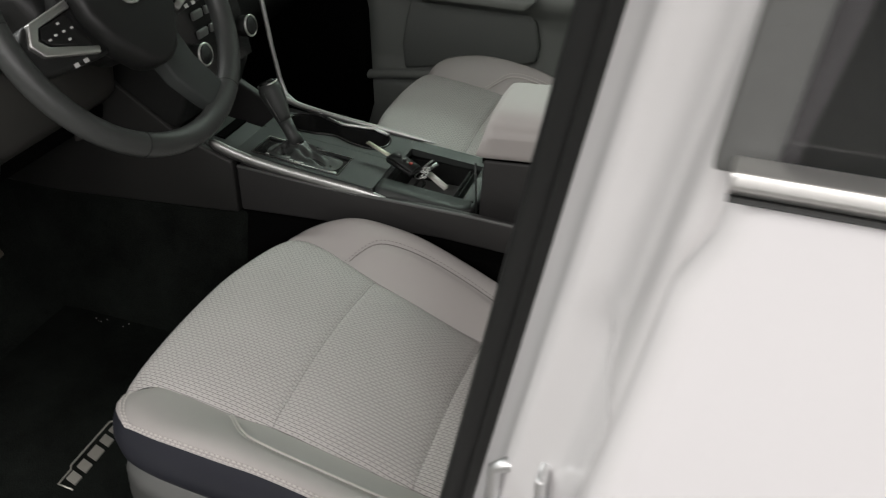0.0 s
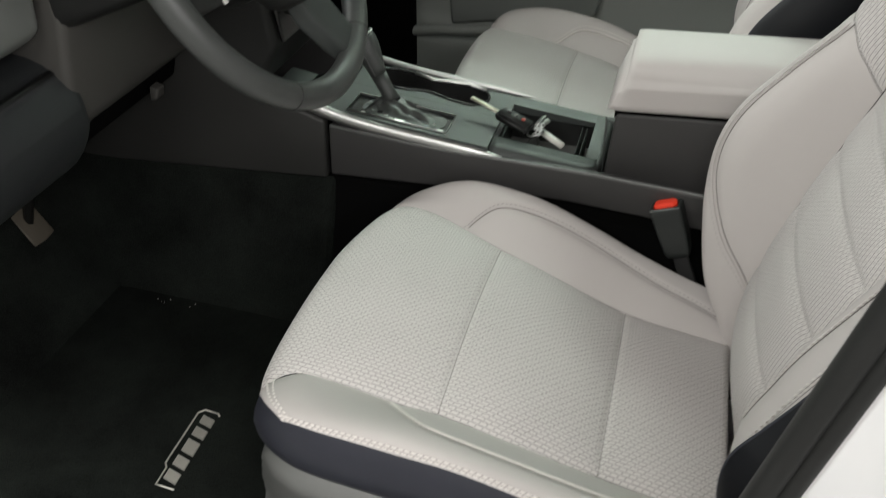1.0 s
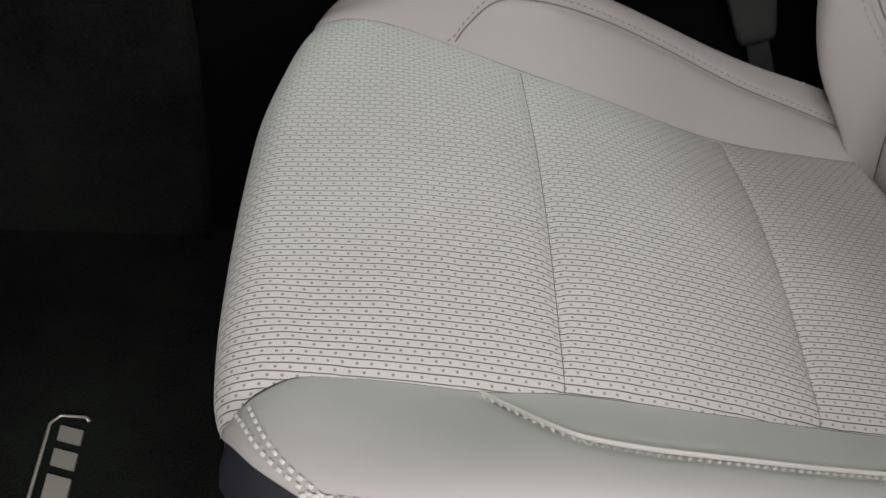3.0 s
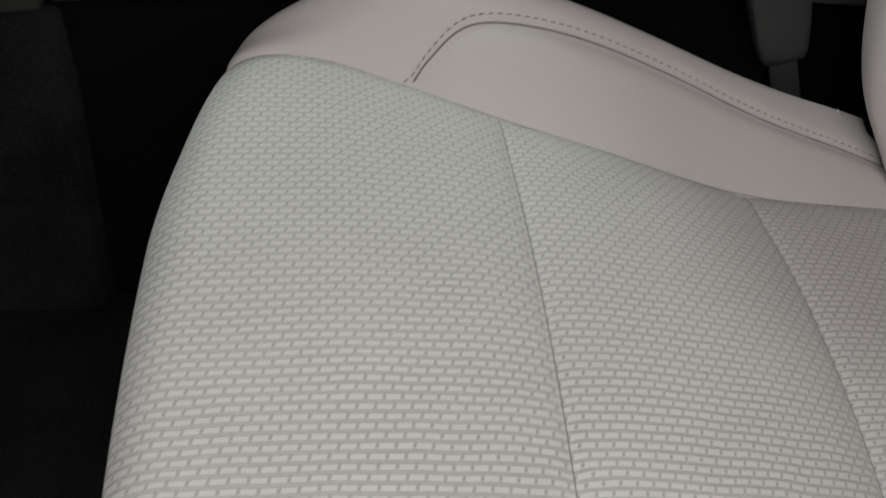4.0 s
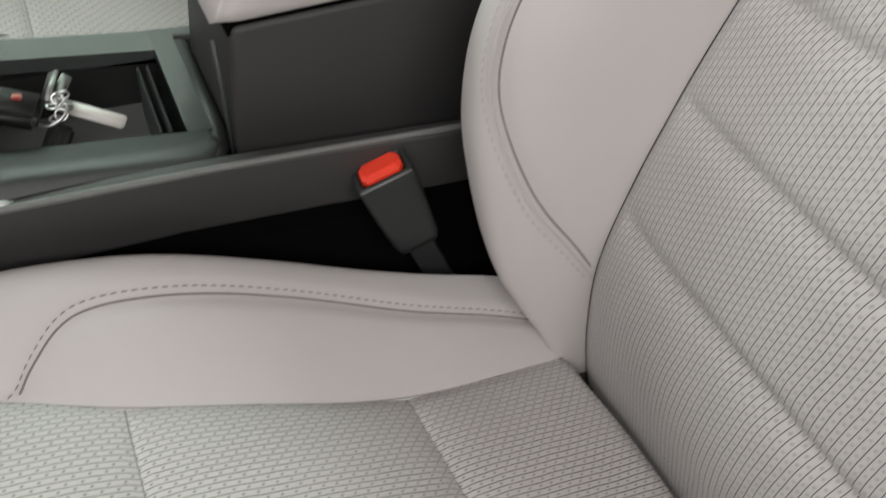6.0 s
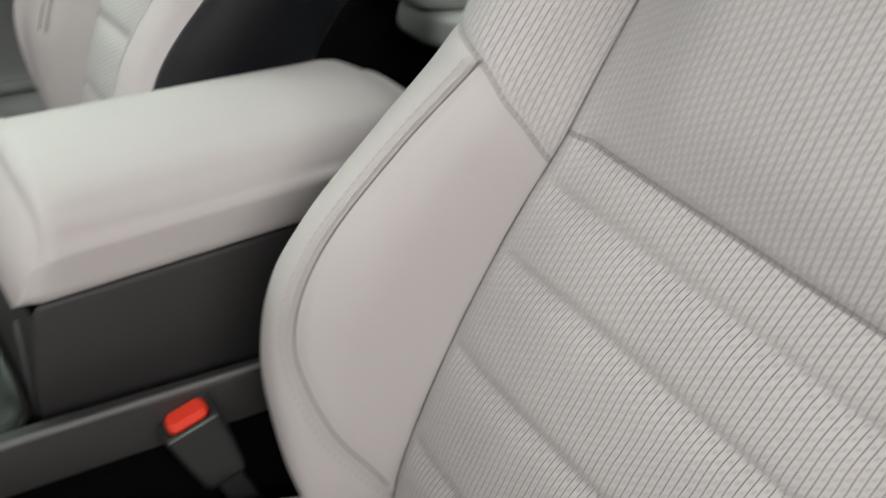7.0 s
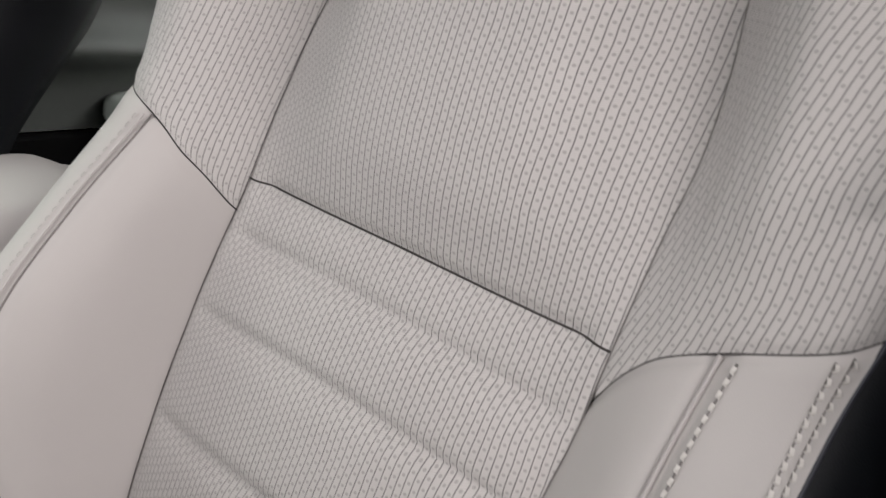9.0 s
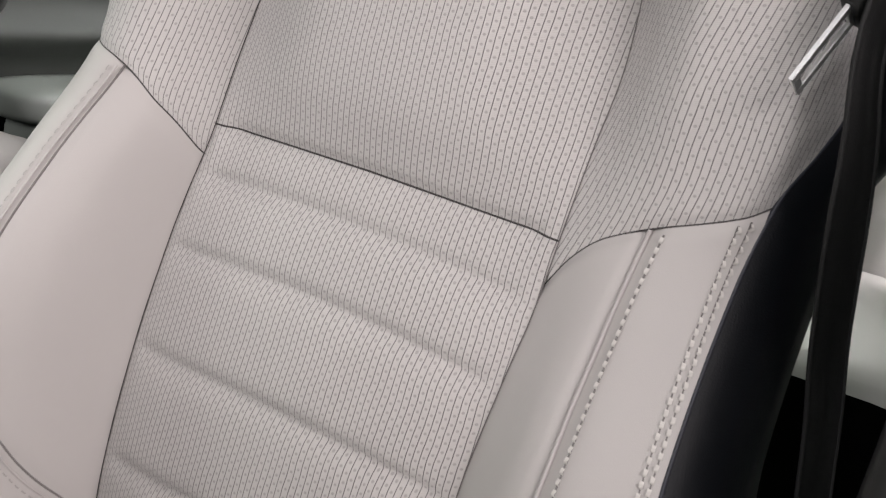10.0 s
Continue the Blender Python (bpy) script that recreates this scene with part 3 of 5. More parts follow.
def front_seat():
    seat = thing("bucket_seat", "pale grey cloth and vinyl front car seat with dark sides", "car seat", "front seats")

    # cushion cloth, three sewn panels
    def front_panel(t, v):
        x0 = X_FRONT + (SEAM_1 - X_FRONT) * t
        s, _ = cushion_insert(x0, v)
        fx = front_x(s)
        x = fx + (SEAM_1 - fx) * t
        s, z = cushion_insert(x, v)
        z -= lip(x - fx, 0.030 + 0.025 * abs(v) ** 3)
        return (x, s, z), s, x

    def insert_panel(x0, x1):
        def fn(t, v):
            x = x0 + (x1 - x0) * t
            s, z = cushion_insert(x, v)
            return (x, s, z), s, x
        return fn

    vs = [2 * t - 1 for t in steps(36, 0.32)]
    lip_steps = sorted(set(steps(34, 0.21)) | {0.004, 0.012, 0.025, 0.04, 0.06, 0.09, 0.12})
    part("cushion_front_panel", sheet(front_panel, lip_steps, vs), M_CUSHION, seat, "ribbed pale grey woven cloth")
    part("cushion_middle_panel", sheet(insert_panel(SEAM_1, SEAM_2), steps(26, 0.18), vs), M_CUSHION, seat, "ribbed pale grey woven cloth")
    part("cushion_rear_panel", sheet(insert_panel(SEAM_2, X_REAR), steps(26, 0.2), vs), M_CUSHION, seat, "ribbed pale grey woven cloth")

    # cushion bolsters
    for side in (-1, 1):
        def bolster(t, q):
            fx = bolster_front(q, side)
            x = fx + (X_REAR - fx) * t
            s, z = cushion_bolster(x, q, side)
            z -= lip(x - fx, *nose(q, side)) * (1 - (0.85 if side < 0 else 0.40) * max(0.0, q) ** 0.9)
            d = pipe_depth(x, q, side)
            return (x, s, z - d), s, x
        pad = part("cushion_bolster", sheet(bolster, sorted(set(steps(90, 0.6)) | {0.004, 0.01, 0.02, 0.03}), [-0.06] + steps(30, 0.11)), M_LEATHER, seat, "smooth pale grey vinyl")
        line = cushion_pipe(70, side, 0.0, 0.0003)
        part("piping", tube([p for p, _ in line], 0.0008, 6), M_PIPING, pad, "dark sewn piping") if side > 0 else part("piping", tube([p + n * 0.0022 for p, n in line], 0.0016, 8), M_STITCH, pad, "pale raised piping")
        st = cushion_pipe(120, side, 0.026 if side > 0 else 0.05, 0.0002)
        part("stitching", stitches(st, 0.0036, 0.0028, 0.00045) if side > 0 else stitches(st, 0.0044, 0.0018, 0.0011), M_GROOVE if side > 0 else M_STITCH, pad, kind="stuff")
        # double row above the dark skirt
        for dq in (0.955, 0.915) if side < 0 else ():
            pts = []
            for i in range(121):
                t = 0.003 + 0.979 * i / 120
                (p, _, _), (p2, _, _) = bolster(t, dq), bolster(t, dq + 0.02)
                tang = Vector(bolster(min(1, t + 0.01), dq)[0]) - Vector(p)
                nrm = tang.cross(Vector(p2) - Vector(p)).normalized()
                if nrm.y * side < 0:
                    nrm = -nrm
                pts.append((Vector(p) + nrm * (0.0009 if side < 0 else 0.0002), nrm))
            part("stitching", stitches(pts, 0.0046, 0.0022, 0.0011), M_STITCH, pad, kind="stuff")
            # darker line for the shadow in the gaps of the stitch row
            part("stitch_groove", tube([p - n * 0.0012 for p, n in pts], 0.0006, 6), M_SOFTTHREAD, pad)

        for dt in (0.016, 0.027) if side < 0 else ():
            pts = []
            for i in range(41):
                q = 0.915 - 0.79 * i / 40
                p, p2, p3 = (Vector(bolster(a, b)[0]) for a, b in ((dt, q), (dt + 0.01, q), (dt, q + 0.02)))
                nrm = (p2 - p).cross(p3 - p).normalized()
                if nrm.z < 0:
                    nrm = -nrm
                pts.append((p + nrm * 0.0008, nrm))
            part("stitching", stitches(pts, 0.0044, 0.0024, 0.0010), M_STITCH, pad, kind="stuff")

    # outline of the cushion, for the skirt and the base
    def bolster_at(t, q, side):
        fx = bolster_front(q, side)
        x = fx + (X_REAR - fx) * t
        s, z = cushion_bolster(x, q, side)
        return x, s, z - lip(x - fx, *nose(q, side)) * (1 - (0.85 if side < 0 else 0.40) * max(0.0, q) ** 0.9)

    def outline():
        pts = [bolster_at(1 - i / 40, 1.0, -1) for i in range(41)]
        pts += [bolster_at(0.0, 1 - i / 16, -1) for i in range(1, 16)]
        pts += [front_panel(0.0, -1 + i / 15)[0] for i in range(31)]
        pts += [bolster_at(0.0, i / 16, 1) for i in range(1, 16)]
        pts += [bolster_at(i / 40, 1.0, 1) for i in range(41)]
        return pts

    line = outline()

    def out_from(i):
        a, b = Vector(line[max(0, i - 1)]), Vector(line[min(len(line) - 1, i + 1)])
        t = b - a
        return Vector((t.y, -t.x, 0)).normalized() * -1

    normals = [out_from(i) for i in range(len(line))]
    if normals[20].y > 0:
        normals = [-n for n in normals]
    for _ in range(6):
        normals = [(normals[max(0, i - 1)] + normals[i] * 2 + normals[min(len(line) - 1, i + 1)]).normalized() for i in range(len(line))]
    soft = [Vector(p) for p in line]
    for _ in range(10):
        soft = [soft[i] if i in (0, len(line) - 1) else (soft[i - 1] + soft[i] * 2 + soft[i + 1]) / 4 for i in range(len(line))]

    def skirt(t, k):
        i = round(k * (len(line) - 1))
        p, n = (Vector(line[i]) if t < 2 else soft[i]), normals[i]
        drop = [0, 0.007, 0.018, 0.036, 0.058, 0.073, 0.077][t]
        push = [-0.001, 0.003, 0.008, 0.011, 0.008, 0.000, -0.014][t]
        tucked = smoothstep(50, 57, i) * (1 - smoothstep(85, 92, i))
        push = push * (1 - tucked) - 0.014 * tucked * (t > 0)
        return p + n * push - Vector((0, 0, drop)), k, t

    n = len(line) - 1
    part("cushion_skirt", sheet(skirt, range(7), [i / n for i in range(n + 1)]), M_NAVY, seat, "smooth blue-black vinyl side, darkened for the shade beside the seat band")

    def base(t, k):
        i = round(k * (len(line) - 1))
        p, nn = soft[i], normals[i]
        top = p.z - 0.072
        low = FLOOR + 0.045
        f = [0, 0.05, 0.12, 0.20, 0.215, 0.30, 0.315, 0.40, 0.415, 0.50, 0.56, 0.62, 0.80, 1.0][t]
        push = [-0.015, -0.004, 0.003, 0.008, 0.003, 0.009, 0.004, 0.010, 0.005, 0.009, 0.003, 0.008, 0.012, 0.006][t]
        return Vector((p.x, p.y, top + (low - top) * f)) + nn * push, k, t

    part("seat_base", sheet(base, range(14), [i / n for i in range(n + 1)]), M_SHIELD, seat, "dark grey moulded plastic base shield")
    for side in (-1, 1):
        part("seat_rail", box(-0.22, 0.30, side * 0.19 - 0.02, side * 0.19 + 0.02, FLOOR, FLOOR + 0.06, 0.006), M_BLACK, seat, "black steel floor rail")

    # backrest cloth
    def back_panel(z0, z1):
        def fn(t, v):
            a, b = (seam_z(v) if z == Z_SEAM else z for z in (z0, z1))
            z = a + (b - a) * t
            x, s = back_insert(z, v)
            return (x, s, z), s, z * 1.03
        return fn

    part("backrest_lower_panel", sheet(back_panel(Z_LOW, Z_SEAM), steps(110, 0.44), vs), M_CLOTH, seat, "channelled pale grey woven cloth")
    part("backrest_upper_panel", sheet(back_panel(Z_SEAM, Z_TOP), steps(40, 0.27), vs), M_CLOTH, seat, "ribbed pale grey woven cloth")
    line_pts = []
    for i in range(61):
        v = -1 + 2 * i / 60
        x, s = back_insert(seam_z(v), v)
        line_pts.append((x - 0.0003, s, seam_z(v)))
    part("seam", tube(line_pts, 0.0007, 6), M_THREAD, seat, "dark sewn seam")
    for seam in (SEAM_1, SEAM_2):
        pts = []
        for i in range(61):
            s, z = cushion_insert(seam, -1 + 2 * i / 60)
            pts.append((seam, s, z - 0.0003))
        part("seam", tube(pts, 0.0006, 6), M_PIPING, seat, "dark sewn seam")

    for side in (-1, 1):
        def lower(t, q):
            z = Z_LOW + (div_z(q, side) - Z_LOW) * t
            x, s = back_bolster(z, q, side)
            x += back_pipe_depth(z, q, side) + pinch(div_z(q, side) - z, 0.003, 0.005)
            return (x, s, z), s, z
        pad = part("backrest_bolster", sheet(lower, steps(80, 0.45), [-0.06] + steps(36, 0.13)), M_LEATHER, seat, "smooth pale grey vinyl")

        def upper(t, q):
            z = div_z(q, side) + (Z_TOP - div_z(q, side)) * t
            x, s = back_bolster(z, q, side)
            x += pinch(z - div_z(q, side), 0.003, 0.005)
            run, last = cub(z, WB if side > 0 else WB_NEAR), None
            for i in range(9):
                here = back_bolster(z, max(0.0, q) * i / 8, side)
                run += math.dist(here, last) if last else 0.0
                last = here
            slant = 0.30 * (z - 0.70) if side < 0 else 0.0
            return (x, s, z), side * (run - slant), z * 1.03
        part("backrest_shoulder", sheet(upper, steps(44, 0.25), [-0.06] + steps(30, 0.13)), M_SHOULDER, seat, "ribbed pale grey woven cloth")
        div = []
        for i in range(41):
            q = i / 40
            x, s = back_bolster(div_z(q, side), q, side)
            div.append((x + 0.0032, s, div_z(q, side)))
        part("seam", tube(div, 0.0006, 6), M_THREAD, seat, "dark sewn seam")
        edge = []
        for i in range(81):
            z = Z_LOW + (Z_TOP - Z_LOW) * i / 80
            x, s = back_bolster(z, 0.0, side)
            edge.append((x - (0.0010 if side > 0 else 0.0006), s, z))
        part("seam", tube(edge, 0.0004, 6), M_THREAD if side > 0 else M_PIPING, seat, "dark sewn seam")
        edge = []
        for i in range(81):
            x = X_FRONT + 0.085 + (X_REAR - X_FRONT - 0.085) * i / 80
            s, z = cushion_bolster(x, 0.0, side)
            edge.append((x, s, z - 0.0004))
        part("seam", tube(edge, 0.0006, 6), M_PIPING, seat, "dark sewn seam")
        pp = back_pipe(70, side, 0.0, 0.0003)
        part("piping", tube([p for p, _ in pp], 0.0008, 6), M_PIPING, pad, "dark sewn piping") if side > 0 else part("piping", tube([p + n * 0.0018 for p, n in pp], 0.0014, 8), M_LEATHER, pad, "pale raised fold")
        if side > 0:
            fold = back_pipe(70, side, 0.022, 0.0002)
            part("piping", tube([p for p, _ in fold], 0.0009, 8), M_LEATHER, pad, "pale raised fold")
        row = back_pipe(120, side, 0.060 if side > 0 else 0.065, 0.0006)
        part("stitching", stitches(row, 0.0042, 0.0028, 0.0005) if side > 0 else stitches(row, 0.0040, 0.0026, 0.0011), M_SOFTTHREAD if side > 0 else M_STITCH, pad, kind="stuff")
        if side < 0:
            # grey line under the row, as the shadow beside its stitches
            part("stitch_groove", tube([p - n * 0.0007 for p, n in row], 0.0006, 6), M_GROOVE, pad)
        for dq in (0.915, 0.855) if side < 0 and SLIM["width"] == 1 else ():
            pts = []
            for i in range(101):
                z = 0.508 + (div_z(dq, side) - 0.004 - 0.508) * i / 100
                x, s = back_bolster(z, dq, side)
                x2, s2 = back_bolster(z, dq + 0.02, side)
                nrm = Vector((-abs(s2 - s), (x2 - x) * side, 0)).normalized()
                pts.append((Vector((x, s, z)) + nrm * 0.0009, nrm))
            part("stitching", stitches(pts, 0.0044, 0.0026, 0.0012), M_STITCH, pad, kind="stuff")
            # shadow between these stitches, laid in as a grey line
            part("stitch_groove", tube([p - n * 0.0012 for p, n in pts], 0.0006, 6), M_GROOVE, pad)

        def flank(t, k):
            z = Z_LOW + (Z_TOP - Z_LOW) * t
            x, s = back_bolster(z, 1.0, side)
            deep = cub(z, XE) + 0.240 * SLIM["width"] ** 3 - 0.06 * smoothstep(0.7, 1.0, z) - x
            # bulged so the dark flank also fills the shadowed space beside the seat
            push = [0.0, 0.008, 0.022, 0.041, 0.048, 0.038, 0.012, -0.030][k] * SLIM["edge"]
            f = [0.0, 0.02, 0.10, 0.30, 0.55, 0.78, 0.93, 1.0][k]
            return (x + deep * f, s + side * push, z), t, k
        part("backrest_flank", sheet(flank, [i / 70 for i in range(71)], range(8)), M_FLANK, seat, "smooth blue-black vinyl side, darkened for the shade beside the seat")
        stripe = []
        for i in range(71):
            z = Z_LOW + 0.03 + (Z_TOP - Z_LOW - 0.03) * i / 70
            x, s = back_bolster(z, 1.0, side)
            stripe.append((x + 0.001, s, z))
        part("edge_piping", tube(stripe, 0.0016, 6), M_NAVY, seat, "black edge piping")

    def rear_shell(t, v):
        z = Z_LOW + (Z_TOP - Z_LOW) * t
        x, s = back_bolster(z, 1.0, 1)
        deep = cub(z, XE) + 0.240 * SLIM["width"] ** 3 - 0.06 * smoothstep(0.7, 1.0, z) - x
        return (x + deep + 0.02 * (1 - v * v), (s - 0.030) * v, z), v, t

    part("backrest_shell", sheet(rear_shell, [i / 20 for i in range(21)], [-1 + i / 10 for i in range(21)]), M_NAVY, seat, "blue-black vinyl rear shell")

    def top_cap(t, v):
        a = abs(v)
        if a <= 0.6:
            x, s = back_insert(Z_TOP, v / 0.6)
        else:
            x, s = back_bolster(Z_TOP, (a - 0.6) / 0.4, 1 if v > 0 else -1)
        xb = back_bolster(Z_TOP, 1.0, 1)[0] + 0.06
        rise = 0.035 * math.sin(math.pi * min(1, t * 1.0)) * (1 - 0.8 * a**3)
        return (x + (xb - x) * t, s, Z_TOP + rise), s, x

    part("backrest_top", sheet(top_cap, [i / 14 for i in range(15)], [-1 + i / 20 for i in range(41)]), M_CLOTH, seat, "ribbed pale grey woven cloth")
    return seat


SEAT_Y, PASSENGER_Y = 0.02, 0.742
driver_seat = front_seat()
driver_seat.matrix_basis = pose(0, SEAT_Y, 0)
# the passenger backrest is slimmer
SLIM.update(width=0.92, edge=0.55)
passenger_seat = front_seat()
# a mirror image of the driver's seat
for ob in passenger_seat.children_recursive:
    ob.data.transform(Matrix.Diagonal((1, -1, 1, 1)))
    ob.data.flip_normals()
passenger_seat.matrix_basis = pose(0.0, PASSENGER_Y, 0.0)
tagged(driver_seat, "pale grey cloth and vinyl driver's seat with blue-black sides")
tagged(passenger_seat, "pale grey cloth and vinyl passenger seat beyond the centre console")


# shell of the car --------------------------------------------------------------

def setting(name, bm, material, label, smooth=False):
    return part(name, bm, material, None, label, smooth, category=name.split("_")[0], kind="structure")


setting("ground", box(-6, 6, -5, 6, -0.30, -0.20), M_CONCRETE, "grey concrete garage floor")
setting("garage_wall_north", box(-6, 6, 6, 6.1, -0.2, 2.7), M_WALLPAINT, "plain pale garage wall")
setting("garage_wall_south", box(-6, 6, -5.1, -5, -0.2, 2.7), M_WALLPAINT, "plain pale garage wall")
setting("garage_wall_east", box(6, 6.1, -5.1, 6.1, -0.2, 2.7), M_WALLPAINT, "plain pale garage wall")
setting("garage_wall_west", box(-6.1, -6, -5.1, 6.1, -0.2, 2.7), M_WALLPAINT, "plain pale garage wall")
setting("garage_ceiling", box(-6.1, 6.1, -5.1, 6.1, 2.7, 2.8), M_WALLPAINT, "plain pale garage ceiling")

setting("floor", box(-1.05, 2.0, -0.42, 1.20, 0.05, FLOOR - 0.012), M_CARPET, "black carpeted car floor")
# tunnel with sloping carpet under the console
setting("tunnel", slab([(0.21, 0.09), (0.285, 0.31), (0.31, 0.36), (0.48, 0.36), (0.505, 0.31), (0.58, 0.09)], 0, -1.0, -0.36, 0.02), M_CARPET, "black carpeted floor tunnel")
# same tunnel, but shade between seat and console is in its colour
setting("tunnel_rear", slab([(0.235, 0.09), (0.295, 0.31), (0.312, 0.36), (0.48, 0.36), (0.505, 0.31), (0.58, 0.09)], 0, -0.37, 1.25, 0.01), M_DEEP, "tunnel between the seats, near-black for the shade there")
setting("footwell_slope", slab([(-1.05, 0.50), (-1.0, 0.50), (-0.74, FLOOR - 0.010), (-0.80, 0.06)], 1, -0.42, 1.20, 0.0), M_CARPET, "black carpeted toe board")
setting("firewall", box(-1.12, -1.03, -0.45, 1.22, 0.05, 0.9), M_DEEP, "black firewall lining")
setting("rocker_sill", box(-1.0, 1.6, -0.50, -0.40, 0.0, 0.16, 0.02), M_PAINT, "white painted door sill")
setting("roof", box(-0.35, 1.45, -0.36, 1.08, 1.30, 1.34, 0.01), M_HEAD, "pale cloth headliner")
setting("wall_rear", box(1.78, 1.83, -0.45, 1.22, 0.05, 0.95), M_TRIM, "grey trim behind the rear bench")
setting("sill_passenger", box(-1.05, 1.9, 1.17, 1.25, 0.0, 0.78), M_PAINT, "white door skin on the passenger side")

# passenger front door trim
door = thing("passenger_door", "closed passenger door with grey moulded trim", "door")


def door_skin(t, v):
    x = -0.95 + 1.30 * v
    z = 0.10 + 0.68 * t
    y = 1.150 - 0.030 * smoothstep(0.62, 0.9, t) - 0.055 * math.exp(-((z - 0.52) / 0.05) ** 2) * smoothstep(-0.5, -0.3, x)
    y -= 0.05 * (1 - smoothstep(0.26, 0.31, z))
    return (x, y, z), x, z


part("trim_panel", sheet(door_skin, [i / 40 for i in range(41)], [i / 40 for i in range(41)]), M_TRIM, door, "grey moulded door panel")
pocket = [(-0.398, 0.295), (-0.405, 0.36), (-0.392, 0.43), (-0.375, 0.49), (-0.30, 0.497), (-0.12, 0.497), (-0.085, 0.485), (-0.066, 0.455), (-0.056, 0.40), (-0.062, 0.358), (-0.10, 0.345), (-0.285, 0.318)]
part("insert_panel", slab(pocket, 1, 1.128, 1.16, 0.008), M_INSERT, door, "darker cloth door insert")
part("pocket_lip", tube([(-0.75, 1.085, 0.27), (-0.50, 1.078, 0.285), (-0.42, 1.075, 0.30), (-0.30, 1.072, 0.315), (-0.05, 1.072, 0.325), (0.3, 1.08, 0.33)], 0.012, 10), M_TRIM, door, "rounded map pocket lip")
part("pull_grip", slab([(-0.36, 0.50), (-0.08, 0.50), (-0.05, 0.53), (-0.36, 0.53)], 1, 1.06, 1.13, 0.012), M_TRIM, door, "grey armrest ledge")

rear_door = thing("rear_passenger_door", "closed rear door with dark grey moulded trim", "door")


def rdoor_skin(t, v):
    x = 0.50 + 1.1 * v
    z = 0.405 + 0.375 * t
    y = 1.150 - 0.05 * math.exp(-((z - 0.56) / 0.04) ** 2) - 0.04 * (1 - smoothstep(0.26, 0.31, z))
    return (x, y, z), x, z


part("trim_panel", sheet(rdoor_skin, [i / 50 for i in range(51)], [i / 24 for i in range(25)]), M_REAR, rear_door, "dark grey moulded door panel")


def bolster_pad(cx, cy, cz, rx, ry, rz, e=0.78):
    def pw(c):
        return math.copysign(abs(c) ** e, c)

    def skin(u, w):
        a, b = (u - 0.5) * math.pi, w * 2 * math.pi
        return (cx + rx * pw(math.cos(a)) * pw(math.cos(b)), cy + ry * pw(math.sin(a)), cz + rz * pw(math.cos(a)) * pw(math.sin(b))), u, w
    return sheet(skin, [0.002 + 0.996 * i / 20 for i in range(21)], [i / 36 for i in range(37)])


# two pads stand for the passenger end of the rear bench
part("armrest_pad", bolster_pad(1.050, 1.090, 0.446, 0.145, 0.080, 0.036, 0.55), M_BENCH_END, rear_door, "padded pale vinyl end of the rear bench")
part("armrest_base", bolster_pad(1.075, 1.075, 0.378, 0.125, 0.080, 0.042, 0.55), M_BENCH_END, rear_door, "pale lower bolster of the bench end")
part("lower_panel", box(0.50, 1.60, 1.125, 1.165, 0.10, 0.40, 0.004), M_DEEP, rear_door, "black carpeted lower door panel")
part("pull_handle", slab([(0.70, 0.60), (0.80, 0.60), (0.82, 0.63), (0.70, 0.63)], 1, 1.095, 1.15, 0.008), M_BLACK, rear_door, "dark door pull")
pillar = thing("pillar_trim", "grey passenger side centre pillar trim", "pillar", kind="structure")
part("cover", slab([(0.36, 0.1), (0.50, 0.1), (0.50, 0.75), (0.48, 1.3), (0.38, 1.3), (0.36, 0.75)], 1, 1.11, 1.16, 0.015), M_TRIM, pillar)

# windows on the far side and front
for name, x0, x1 in (("window_1", -0.55, 0.36), ("window_2", 0.50, 1.45)):
    w = thing(name, "clear side window of the passenger side", "window", kind="structure")
    pane = part("pane", slab([(x0, 0.78), (x1, 0.78), (x1 - 0.02, 1.30), (x0 + 0.25, 1.30)], 1, 1.10, 1.104), M_CLEAR, w, smooth=False)
    pane.visible_shadow = False
    part("belt_seal", box(x0, x1, 1.085, 1.12, 0.765, 0.79, 0.005), M_BLACK, w)

w = thing("window_3", "clear sloping rear window", "window", kind="structure")
rear_pane = part("pane", slab([(1.45, 1.315), (1.79, 0.96), (1.79, 0.965), (1.455, 1.32)], 1, -0.36, 1.08), M_CLEAR, w, smooth=False)
rear_pane.visible_shadow = False

# rear bench ----------------------------------------------------------------------
bench = thing("rear_bench", "pale grey vinyl rear bench seat", "bench seat")


def bench_cushion(t, v):
    y = -0.455 + 1.40 * v
    a = [0.0, 0.03, 0.08, 0.15, 0.25, 0.4, 0.6, 0.8, 1.0][t]
    x = 1.06 + 0.42 * a
    z = 0.430 + 0.03 * math.sqrt(max(0, 1 - ((a - 0.28) / 0.28) ** 2)) if a < 0.28 else 0.460 + 0.035 * (a - 0.28)
    end = min(v, 1 - v) * 1.40
    z -= 0.02 * (1 - smoothstep(0, 0.05, end)) ** 2
    x += 0.03 * (1 - smoothstep(0, 0.06, end)) ** 2 * (1 - a)
    z -= 0.012 * math.exp(-(((y - 0.38) / 0.02) ** 2))
    return (x, y, z), y, x


part("cushion", sheet(bench_cushion, range(9), [i / 60 for i in range(61)]), M_PALE, bench, "pale vinyl cushion")


def bench_front(t, v):
    (x, y, z), _, _ = bench_cushion(0, v)
    return (x + [0, -0.006, -0.008, 0.0, 0.03][t], y, z - [0, 0.008, 0.020, 0.10, 0.30][t]), y, t


part("front_apron", sheet(bench_front, range(3), [i / 60 for i in range(61)]), M_PALE, bench, "pale vinyl front apron")
part("bench_base", sheet(bench_front, range(2, 5), [i / 60 for i in range(61)]), M_DEEP, bench, "black carpeted bench base")


